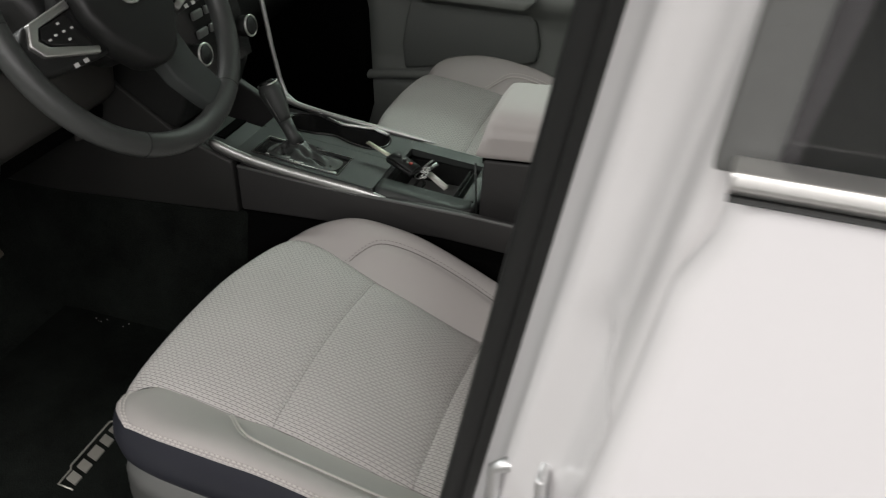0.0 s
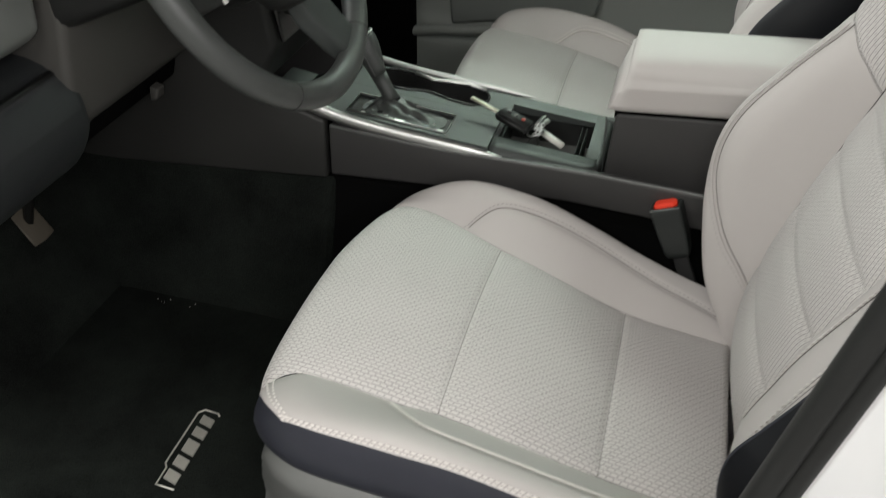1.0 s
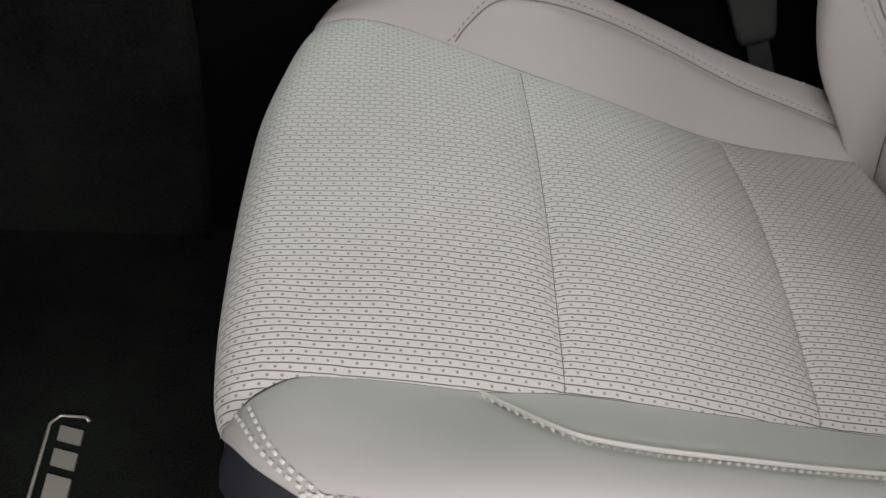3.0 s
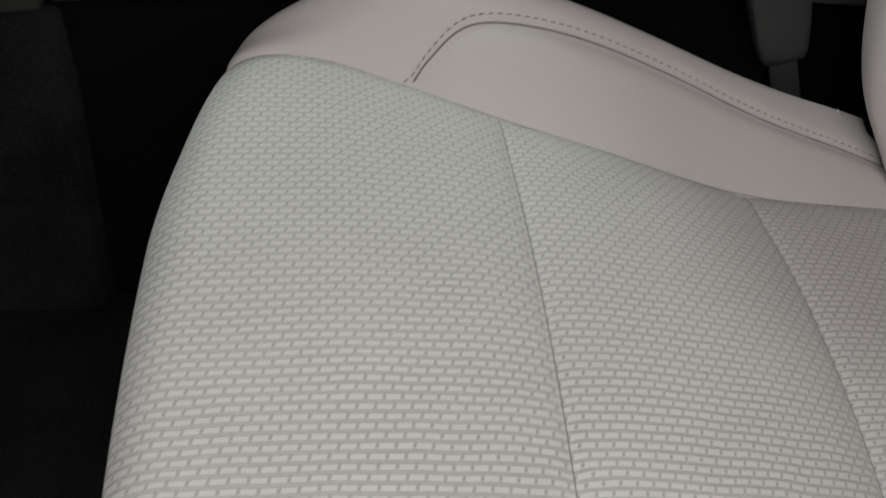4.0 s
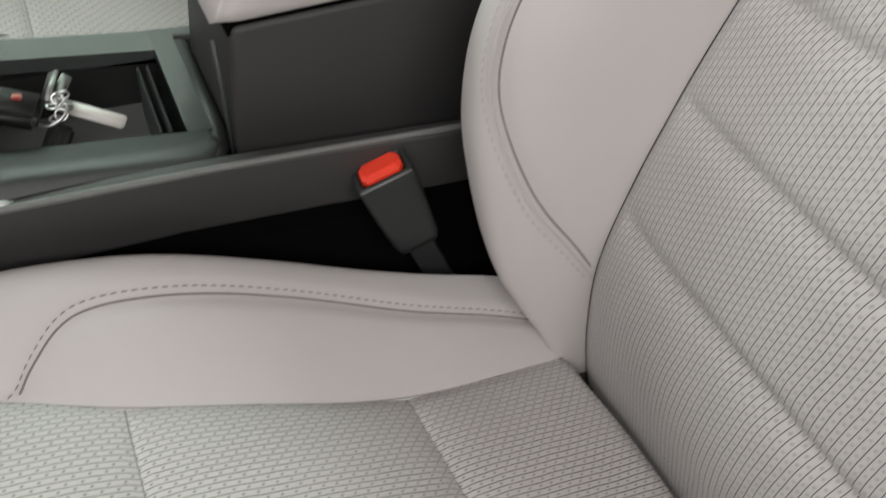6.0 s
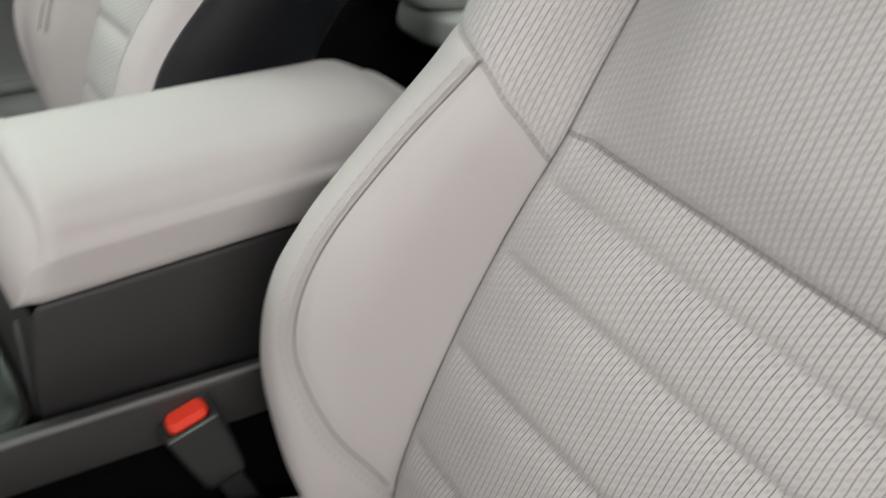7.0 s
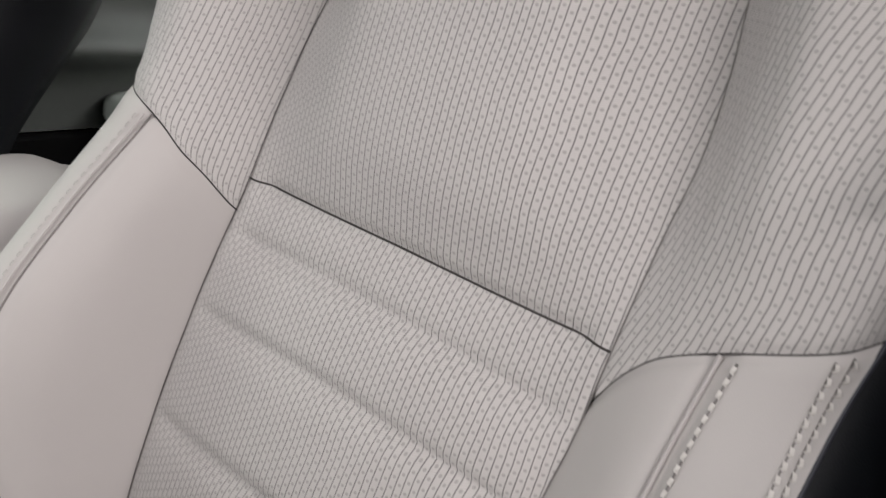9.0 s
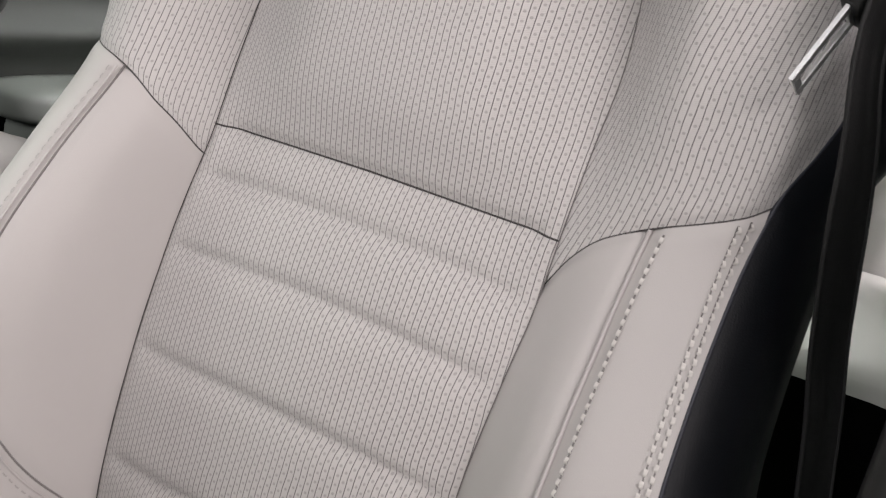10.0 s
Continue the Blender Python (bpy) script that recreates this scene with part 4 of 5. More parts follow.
def bench_back(t, v):
    y = -0.455 + 1.40 * v
    z = 0.40 + 0.58 * t
    x = 1.45 + 0.20 * t
    end = min(v, 1 - v) * 1.40
    x += 0.05 * (1 - smoothstep(0, 0.09, end)) ** 2 + 0.02 * math.exp(-(((y - 0.38) / 0.02) ** 2)) + 0.015 * math.exp(-(((z - 0.62) / 0.015) ** 2))
    return (x, y, z), y, z


part("backrest", sheet(bench_back, [i / 24 for i in range(25)], [i / 60 for i in range(61)]), M_PALE, bench, "pale vinyl backrest")

# driver side centre pillar and rear door ---------------------------------------------
def lean(z):
    """How far rearward the pillar stands at a height."""
    return 0.305 + 0.17 * (z - 1.0)


b_pillar = thing("centre_pillar", "white painted centre pillar with black door seal", "pillar", kind="structure")


def pillar_face(t, k):
    z = 0.10 + 1.24 * t
    x0 = lean(z)
    dx, y = ((0.010, -0.322), (0.018, -0.340), (0.026, -0.360), (0.031, -0.374), (0.0325, -0.382), (0.036, -0.391), (0.043, -0.398), (0.055, -0.404), (0.064, -0.418), (0.069, -0.440), (0.074, -0.466), (0.080, -0.482), (0.105, -0.476))[k]
    # a pressed recess in the lower half
    if k in (7, 8, 9, 10):
        dx += 0.011 * (1 - smoothstep(0.845, 0.862, z - 0.30 * (y + 0.43)))
    return (x0 + dx, y, z), k, t


part("door_jamb", sheet(pillar_face, [i / 90 for i in range(91)], range(13)), M_PAINT, b_pillar, "white painted door jamb")
part("inner_trim", slab([(-0.325, 0.0), (-0.332, 0.02), (-0.345, 0.16), (-0.385, 0.17), (-0.385, 0.06)], 2, 0.1, 1.32), M_TRIM, b_pillar, "grey pillar trim")
for v in b_pillar.children[-1].data.vertices:
    v.co = Vector((lean(v.co.z) + 0.02 + v.co.y, v.co.x, v.co.z))
seal_pts = [(lean(0.10 + 1.24 * i / 30), -0.322, 0.10 + 1.24 * i / 30) for i in range(31)]
part("door_seal", tube(seal_pts, 0.0125, 12), M_BLACK, b_pillar, "black rubber door seal")
part("seal_lip", tube([(x + 0.012, y - 0.008, z) for x, y, z in seal_pts], 0.008, 10), M_BLACK, b_pillar, "black rubber seal lip")
striker = thing("door_striker", "steel door striker loop on the white jamb", "striker")
loop = [(0.325, -0.385, 0.70), (0.290, -0.390, 0.70), (0.282, -0.392, 0.695), (0.282, -0.396, 0.668), (0.290, -0.397, 0.662), (0.33, -0.392, 0.662)]
part("loop", tube(loop, 0.0055, 10), M_STEEL, striker, "bright bent steel loop")
part("plate", box(0.315, 0.322, -0.42, -0.365, 0.64, 0.725, 0.003), M_STEEL, striker, "zinc mounting plate")

left_door = thing("rear_driver_door", "closed white rear door with tinted window", "door")


def left_skin(t, v):
    z = 0.08 + 0.918 * t
    xf = 0.3555 + 0.17 * (z - 0.84) + 0.008 * smoothstep(0.962, 0.976, z)
    x = xf + (1.45 - xf) * v
    y = -0.500 - 0.050 * math.sin(math.pi * min(1, max(0, (0.995 - z) / 0.995))) + 0.012 * (1 - min(1, v / 0.012)) ** 2
    if v == 0:
        x, y = xf + 0.012, -0.44
    return (x, y, z), x, z


part("skin", sheet(left_skin, [i / 40 for i in range(41)], [0, 0.0005, 0.002, 0.005, 0.009, 0.014] + [0.02 + 0.98 * i / 20 for i in range(21)]), M_PAINT, left_door, "white painted door skin")
part("inner_panel", box(0.42, 1.45, -0.492, -0.462, 0.10, 0.97, 0.01), M_TRIM, left_door, "grey inner door panel")
part("belt_moulding", slab([(-0.506, 1.000), (-0.510, 1.005), (-0.508, 1.010), (-0.500, 1.013), (-0.49, 1.003)], 0, 0.388, 1.5, 0.001), M_CHROME, left_door, "bright chrome belt moulding")
part("belt_moulding_edge", slab([(-0.507, 0.9975), (-0.5085, 0.9985), (-0.507, 1.0), (-0.49, 1.0), (-0.49, 0.9975)], 0, 0.388, 1.5, 0.0003), M_BLACK, left_door, "black lower moulding bead")
for ob in left_door.children[-2:]:
    for v in ob.data.vertices:
        v.co.z += 0.10 * max(0.0, v.co.x - 0.388)
part("window_pane", slab([(0.40, 0.99), (1.45, 0.99), (1.45, 1.30), (0.43, 1.30)], 1, -0.492, -0.488), M_TINT, left_door, "dark tinted window", smooth=False).visible_shadow = False
part("window_seal", slab([(0.381, 1.004), (0.402, 1.004), (0.430, 1.32), (0.409, 1.32)], 1, -0.498, -0.484, 0.002), M_SHIELD, left_door, "dark grey window seal")

# seat belt of the driver -----------------------------------------------------------------
belt = thing("seat_belt", "black seat belt webbing hanging beside the driver's seat", "seat belt")
web = [(0.42, -0.300, 1.20), (0.365, -0.262, 1.0), (0.335, -0.249, 0.87), (0.345, -0.264, 0.79), (0.38, -0.285, 0.68), (0.40, -0.304, 0.60), (0.40, -0.330, 0.45), (0.40, -0.345, 0.2)]


def webbing(t, k):
    i = t * (len(web) - 1)
    p = Vector([cub(i, [(j, w[a]) for j, w in enumerate(web)]) for a in range(3)])
    return p + Vector((0.90, -0.42, 0)) * (k - 1) * 0.025 * (1 - 0.35 * smoothstep(0.74, 0.86, p.z)), k, t


bm = sheet(webbing, [i / 30 for i in range(31)], range(3))
bmesh.ops.solidify(bm, geom=bm.faces[:], thickness=0.0014)
part("webbing", bm, M_WEB, belt, "black woven webbing")
for k in (0, 2):
    part("woven_edge", tube([webbing(i / 30, k)[0] for i in range(31)], 0.0014, 6), M_WEB, belt)
tongue = thing("belt_tongue", "bright steel belt tongue with black cover hanging from the webbing", "belt tongue")
# slotted plate: two prongs and a tip, seen edge on
TIP, TAIL = Vector((0.318, -0.2210, 0.8219)), Vector((0.331, -0.2342, 0.8593))
along = (TAIL - TIP).normalized()
across = Vector((0.85, -0.26, -0.12))
across = (across - along * across.dot(along)).normalized()
thick = along.cross(across).normalized()


def tongue_bar(a0, a1, c0, c1, h=0.0013):
    bm = bmesh.new()
    vs = [bm.verts.new(TIP + along * a + across * c + thick * t) for t in (-h, h) for a, c in ((a0, c0), (a1, c0), (a1, c1), (a0, c1))]
    for f in ((0, 1, 2, 3), (7, 6, 5, 4), (0, 4, 5, 1), (1, 5, 6, 2), (2, 6, 7, 3), (3, 7, 4, 0)):
        bm.faces.new([vs[k] for k in f])
    bmesh.ops.bevel(bm, geom=bm.edges[:], offset=0.0005, segments=2, affect="EDGES")
    return bm


plate = tongue_bar(0.0, 0.050, -0.0105, -0.0045)
add(plate, tongue_bar(0.0, 0.050, 0.0045, 0.0105))
add(plate, tongue_bar(0.0, 0.0055, -0.0052, 0.0052))
add(plate, tongue_bar(0.043, 0.056, -0.0052, 0.0052))
part("plate", plate, M_STEEL, tongue, "slotted bright steel plate", smooth=False)
cover = tongue_bar(0.046, 0.064, -0.013, 0.013, 0.005)
part("cover", cover, M_BLACK, tongue, "black plastic cover")


# centre console ---------------------------------------------------------------------------
console = thing("centre_console", "charcoal centre console with silver edge trim", "console")


def top_z(x):
    """Height of the console's upper panel."""
    return 0.450 - 0.088 * (x + 0.10)


C0, C1 = 0.300, 0.490
# lower edge is cut high: the panel's shaded foot is left to black
part("side_panel", slab([(-0.368, 0.364), (-0.25, 0.372), (-0.17, 0.378), (-0.09, 0.386), (0.0, 0.388), (0.10, 0.384), (0.20, 0.378), (0.40, 0.372), (0.40, 0.424), (0.20, 0.432), (0.03, 0.440), (-0.10, 0.441), (-0.20, 0.441), (-0.368, 0.450)], 1, 0.296, 0.312, 0.004), M_CONSOLE, console, "charcoal side panel")
# paler plastic puts the edge highlight into the colour
part("side_panel_ridge", tube([(-0.366, 0.2975, 0.4495), (-0.20, 0.2975, 0.4405), (-0.10, 0.2975, 0.4405), (0.03, 0.2975, 0.4400), (0.12, 0.2985, 0.4365), (0.20, 0.300, 0.4325), (0.38, 0.302, 0.425)], 0.0026, 10), M_SHIELD, console, "rounded top edge, paler to carry its highlight")
part("front_side_panel", slab([(-0.99, 0.30), (-0.373, 0.358), (-0.373, 0.458), (-0.47, 0.49), (-0.60, 0.58), (-0.80, 0.66), (-0.99, 0.66)], 1, 0.292, 0.312, 0.005), M_SIDE, console, "charcoal lower dash side panel")
part("far_side_panel", slab([(-0.80, 0.30), (0.40, 0.335), (0.40, 0.424), (0.03, 0.4335), (-0.10, 0.437), (-0.368, 0.458), (-0.60, 0.58), (-0.80, 0.66)], 1, 0.482, 0.500, 0.004), M_CONSOLE, console, "charcoal side panel")
part("core", box(-0.80, 0.40, 0.311, 0.483, 0.30, 0.385), M_DEEP, console, "dark console body", smooth=False)


def panel_piece(x0, x1, y0, y1, drop=0.0, thick=0.012):
    bm = box(0, 1, y0, y1, 0, 1)
    for v in bm.verts:
        x = x0 if v.co.x < 0.5 else x1
        v.co.z = top_z(x) - drop - (0.0 if v.co.z > 0.5 else thick)
        v.co.x = x
    return bm


# upper panel, pieced round the openings for the gate, the cups and the tray
TRAY = (-0.114, 0.018, 0.344, 0.456)
for x0, x1, y0, y1 in ((-0.372, -0.345, C0 + 0.004, 0.402), (-0.345, -0.188, C0 + 0.004, 0.314), (-0.188, -0.1225, C0 + 0.004, 0.402), (-0.345, -0.188, 0.374, 0.402)):
    part("shift_panel", panel_piece(x0, x1, y0, y1), M_PANEL, console, "satin dark upper panel", smooth=False)
part("tray_rear_rim", panel_piece(TRAY[1], 0.036, TRAY[2], C1 - 0.004), M_BLACK, console, "black rear tray rim", smooth=False)
for x0, x1, y0, y1 in ((-0.121, TRAY[0], 0.3445, C1 - 0.004), (TRAY[0], TRAY[1], TRAY[3], C1 - 0.004)):
    part("tray_frame", panel_piece(x0, x1, y0, y1), M_PANEL, console, "satin dark tray surround", smooth=False)


def tray_block(t, k):
    """The near wall of the tray: flat on top, a broad bevel below it, rounded at the rear."""
    x = -0.1205 + 0.1570 * t
    y, dz = ((0.3442, -0.022), (0.3442, 0.0), (0.3160, 0.0), (0.3135, -0.0006), (0.3110, -0.0022), (0.3035, -0.0125), (0.3020, -0.0155), (0.3030, -0.0180), (0.3070, -0.0195), (0.3442, -0.022))[k]
    end = max(0.0, (t - 0.80) / 0.20)
    y += (0.3442 - y) * 0.55 * end**3
    return (x - 0.004 * end**3 * (k in (1, 2)), y, top_z(x) + dz * (1 - 0.25 * end**3)), x, k


bm = sheet(tray_block, [i / 12 * 0.8 for i in range(13)] + [0.85, 0.90, 0.93, 0.96, 0.98, 1.0], range(10))
bm.verts.ensure_lookup_table()
bm.faces.new([bm.verts[k] for k in range(9)])
bm.faces.new([bm.verts[18 * 10 + k] for k in range(9)])
for e in bm.edges:
    e.smooth = e.calc_face_angle(0) < 0.7
part("tray_wall_block", bm, M_PANEL, console, "satin dark tray wall with a broad bevel")
part("tray_edge", tube([(0.026, 0.322, top_z(0.026) - 0.012), (0.036, 0.334, top_z(0.036) - 0.010), (0.0385, 0.352, top_z(0.038) - 0.008), (0.0385, 0.47, top_z(0.038) - 0.008)], 0.0085, 14), M_BLACK, console, "rounded dark rear tray edge")
well = box(TRAY[0] + 0.001, TRAY[1] - 0.001, TRAY[2] + 0.001, TRAY[3] - 0.001, 0.390, 0.394)
for a in ((TRAY[0] - 0.006, TRAY[0], TRAY[2], TRAY[3]), (TRAY[1], TRAY[1] + 0.006, TRAY[2], TRAY[3]), (TRAY[0], TRAY[1], TRAY[2] - 0.006, TRAY[2]), (TRAY[0], TRAY[1], TRAY[3], TRAY[3] + 0.006)):
    part("tray_wall", box(*a, 0.388, 0.432), M_BLACK, console, "black tray wall", smooth=False)
tray_floor = part("tray_floor", well, M_SHIELD, console, "grey rubber tray floor", smooth=False)
for dx in (0.0, 0.007):
    part("tray_rib", box(TRAY[1] - 0.018 + dx, TRAY[1] - 0.0162 + dx, TRAY[2] + 0.006, TRAY[3] - 0.02, 0.396, 0.440, 0.001), M_PANEL, tray_floor)

# cup holders: dark wells in the far half, with bright rims
CUPS = ((-0.314, 0.450, 0.031), (-0.186, 0.450, 0.031))
well = box(-0.352, -0.146, 0.408, 0.482, 0.39, 0.394)
part("cup_well", well, M_BLACK, console, "black cup holder floor", smooth=False)


def stadium(n, grow=0.0, waist=0.012):
    """Outline of the twin cup opening."""
    pts = []
    (xa, ya, r), (xb, _, _) = CUPS
    for i in range(n):
        a = 2 * math.pi * i / n
        c, s = math.cos(a), math.sin(a)
        cx = xb if c > 0 else xa
        x, y = cx + (r + grow) * c, ya + (r + grow) * s
        pts.append((x, y))
    dense = []
    for (x0, y0), (x1, y1) in zip(pts, pts[1:] + pts[:1]):
        k = 12 if abs(x1 - x0) > 0.06 else 1
        for j in range(k):
            t = j / k
            y = y0 + (y1 - y0) * t
            x = x0 + (x1 - x0) * t
            w = math.exp(-(((x - (xa + xb) / 2) / 0.028) ** 2)) * waist
            dense.append((x, y - math.copysign(w, y - ya)))
    return dense


ring = stadium(48)
bm = bmesh.new()
inner_top = [bm.verts.new((x, y, top_z(x) + 0.0005)) for x, y in ring]
inner_low = [bm.verts.new((x, y, 0.392)) for x, y in ring]
for i in range(len(ring)):
    j = (i + 1) % len(ring)
    bm.faces.new((inner_top[i], inner_top[j], inner_low[j], inner_low[i]))
part("cup_wall", bm, M_BLACK, console, "black cup holder wall")
# the deck is cut by the same outline
bm = bmesh.new()
frame_out = []
for x, y in ring:
    cx, cy = (CUPS[0][0] + CUPS[1][0]) / 2, CUPS[0][1]
    dx, dy = x - cx, y - cy
    k = min((0.129 if dx > 0 else 0.122) / max(1e-6, abs(dx)), (0.036 if dy > 0 else 0.048) / max(1e-6, abs(dy)))
    frame_out.append((cx + dx * k, cy + dy * k))
a = [bm.verts.new((x, y, top_z(x) + 0.0002)) for x, y in ring]
b = [bm.verts.new((x, y, top_z(x) + 0.0002)) for x, y in frame_out]
for i in range(len(ring)):
    j = (i + 1) % len(ring)
    bm.faces.new((a[i], a[j], b[j], b[i]))
part("cup_deck", bm, M_PANEL, console, "satin dark panel round the cup holders", smooth=False)
part("cup_rim", tube([(x, y, top_z(x) + 0.001) for x, y in stadium(48, 0.001)], 0.0022, 8, closed=True), M_GLOSS, console, "glossy dark cup holder rim")
part("cup_rim_bright", tube([(-0.285, 0.4785, top_z(-0.285) + 0.003), (-0.252, 0.470, top_z(-0.25) + 0.003), (-0.225, 0.4775, top_z(-0.22) + 0.003), (-0.195, 0.4835, top_z(-0.19) + 0.003), (-0.165, 0.475, top_z(-0.165) + 0.003)], 0.003, 8), M_CHROME, console, "bright cup holder edge")

# silver strips along both edges
def strip(y, sgn, lift=0.0, size=1.0):
    pts, radii = [], []
    for i in range(41):
        t = i / 40
        x = -0.416 + 0.334 * t
        pts.append((x, y + sgn * (0.001 + 0.004 * t), top_z(x) - 0.013 + lift + 0.020 * (1 - t) ** 6))
        radii.append(0.0100 * size * min(1.0, (1 - t) * 5 + 0.02) ** 0.7 * min(1.0, t * 14 + 0.5))
    bm = tube(pts, radii, 14)
    for v in bm.verts:
        v.co.y = y + (v.co.y - y) * 0.75
    return bm


part("silver_strip", strip(0.300, 1), M_STRIP, console, "satin silver edge strip")
part("silver_strip", strip(0.493, -1, 0.015, 0.6), M_STRIP, console, "satin silver edge strip")
stack_edge = [(-0.300, 0.490, top_z(-0.30) + 0.003), (-0.352, 0.496, 0.476), (-0.380, 0.503, 0.490), (-0.391, 0.505, 0.520), (-0.402, 0.506, 0.580), (-0.412, 0.507, 0.655), (-0.432, 0.510, 0.80)]
part("stack_strip", tube(stack_edge, 0.0042, 8), M_STRIP, console, "satin silver strip up the dash")

# shift gate, boot and lever
gate = part("gate_plate", panel_piece(-0.343, -0.190, 0.3155, 0.3725, 0.003, 0.01), M_GLOSS, console, "glossy black shift gate", smooth=False)
part("gate_frame", tube([(-0.344, 0.315, top_z(-0.344) + 0.001), (-0.189, 0.315, top_z(-0.189) + 0.001), (-0.189, 0.373, top_z(-0.189) + 0.001), (-0.344, 0.373, top_z(-0.344) + 0.001)], 0.0013, 6, closed=True), M_CHROME, console, "thin bright gate frame")
for i, (x, y) in enumerate(((-0.325, 0.323), (-0.312, 0.326), (-0.299, 0.322), (-0.290, 0.329), (-0.281, 0.323))):
    part("gate_mark", box(x, x + 0.006, y, y + 0.0035, top_z(x) - 0.0035, top_z(x) - 0.0018), M_BUTTON, gate, smooth=False)
part("gate_glint", panel_piece(-0.272, -0.196, 0.3185, 0.327, 0.0022, 0.002), M_CHROME, gate, "bright gate edge", smooth=False)

lever = thing("gear_lever", "black gear lever with leather boot", "gear lever")
BASE, NECK, TOP = Vector((-0.290, 0.370, 0.470)), Vector((-0.314, 0.378, 0.505)), Vector((-0.347, 0.390, 0.562))


def boot(t, k):
    """Leather drape: flat over the gate, drawn up round the lever."""
    a = 2 * math.pi * k / 36
    ring = Vector((-0.262 + 0.066 * math.copysign(abs(math.cos(a)) ** 0.6, math.cos(a)), 0.344 + 0.025 * math.copysign(abs(math.sin(a)) ** 0.6, math.sin(a)), 0.458))
    ring.z = top_z(ring.x) - 0.001
    neck = BASE + Vector((0.0125 * math.cos(a), 0.0115 * math.sin(a), 0.004))
    h = t ** 0.85
    p = ring.lerp(neck, h)
    p.z = ring.z + (neck.z - ring.z) * t ** 1.9
    fold = math.sin(math.pi * t) * (0.0035 * math.sin(5 * a + 5 * t) + 0.0020 * math.sin(9 * a - 8 * t + 1))
    return p + Vector((0.3 * fold, 0.2 * fold, fold)), k, t


part("boot", sheet(boot, [i / 18 for i in range(19)], range(37)), M_RUBBER, lever, "creased black leather boot")
part("sleeve", tube([BASE, BASE.lerp(NECK, 0.35), BASE.lerp(NECK, 0.7), NECK], [0.0135, 0.0110, 0.0115, 0.0125], 18), M_RUBBER, lever, "gathered leather sleeve")
ax = (TOP - NECK).normalized()
part("grip", tube([NECK, NECK + ax * 0.012, NECK + ax * 0.030, NECK + ax * 0.046, NECK + ax * 0.058, TOP], [0.0120, 0.0140, 0.0175, 0.0200, 0.0200, 0.0170], 24), M_RUBBER, lever, "black leather grip")
part("grip_seam", tube([NECK + ax * d + Vector((0.0, -r, 0.0)) for d, r in ((0.004, 0.0130), (0.02, 0.0160), (0.04, 0.0193), (0.058, 0.0198))], 0.0007, 6), M_SHIELD, lever, "sewn seam on the grip")
cap = part("cap", tube([TOP, TOP + ax * 0.003, TOP + ax * 0.006], [0.0165, 0.0155, 0.010], 24), M_GLOSS, lever, "glossy black cap")
part("cap_ring", tube([TOP + Vector((0.0168 * math.cos(k * math.pi / 12), 0.0160 * math.sin(k * math.pi / 12), 0.0075 * math.cos(k * math.pi / 12) + 0.001)) for k in range(24)], 0.0013, 6, closed=True), M_CHROME, cap, "bright cap ring")

# armrest box ---------------------------------------------------------------------------------
armrest = thing("armrest_box", "pale grey vinyl armrest lid on charcoal storage box", "armrest")
part("box", slab([(0.046, 0.40), (0.40, 0.40), (0.40, 0.550), (0.052, 0.522)], 1, 0.333, 0.470, 0.005), M_CONSOLE, armrest, "charcoal storage box")


def lid(t, k):
    """Rounded lid: t along, k round it. A soft ridge runs along each side."""
    x1 = 0.034 + 0.365 * t
    zb = 0.5275 + 0.085 * (x1 - 0.03)
    zr, zu, zt = zb + 0.038, 0.588 + 0.045 * (x1 - 0.05), 0.603 + 0.026 * t
    half = [(-0.94, zb), (-0.985, zb + 0.003), (-1.0, zb + 0.012), (-1.0, zr - 0.010), (-1.015, zr - 0.003), (-1.012, zr + 0.001), (-0.965, zr + 0.006), (-0.945, zu - 0.006), (-0.925, zu), (-0.86, zu + 0.0065), (-0.76, zt - 0.0055), (-0.58, zt - 0.002), (-0.3, zt), (0.0, zt + 0.001)]
    a, z = (half + [(-p, q) for p, q in half[-2::-1]])[k]
    front, back = 1 - smoothstep(0, 0.09, t), 1 - smoothstep(0, 0.17, 1 - t)
    b = (z - zb) / (zt - zb)
    z = zb + (z - zb) * (1 - 0.20 * front**2 - 0.25 * back**2)
    x = x1 + 0.020 * b * front - 0.006 * abs(a) ** 3 * back + 0.006 * abs(a) ** 3 * front
    return (x, 0.402 + 0.079 * a * (1 - 0.07 * front**2 - 0.10 * back**2), z), x, k


us = [0, 0.01, 0.03, 0.06, 0.1, 0.14] + [0.18 + 0.64 * i / 14 for i in range(15)] + [0.86, 0.9, 0.94, 0.97, 0.99, 1.0]
bm = sheet(lid, us, range(27))
bm.verts.ensure_lookup_table()
for r in (0, len(us) - 1):
    bm.faces.new([bm.verts[r * 27 + k] for k in range(27)])
part("lid", bm, M_LEATHER, armrest, "padded pale grey vinyl lid")
part("box_edge", tube([(0.046, 0.330, 0.424), (0.043, 0.331, 0.47), (0.040, 0.334, 0.515)], 0.0018, 6), M_PANEL, armrest, "dull grey front edge strip")
# solid black in place of the shade under the lid
part("hinge_gap", slab([(0.050, 0.515), (0.39, 0.545), (0.39, 0.558), (0.050, 0.529)], 1, 0.336, 0.466), M_DEEP, armrest, "black slab standing for the shaded gap under the lid", smooth=False)

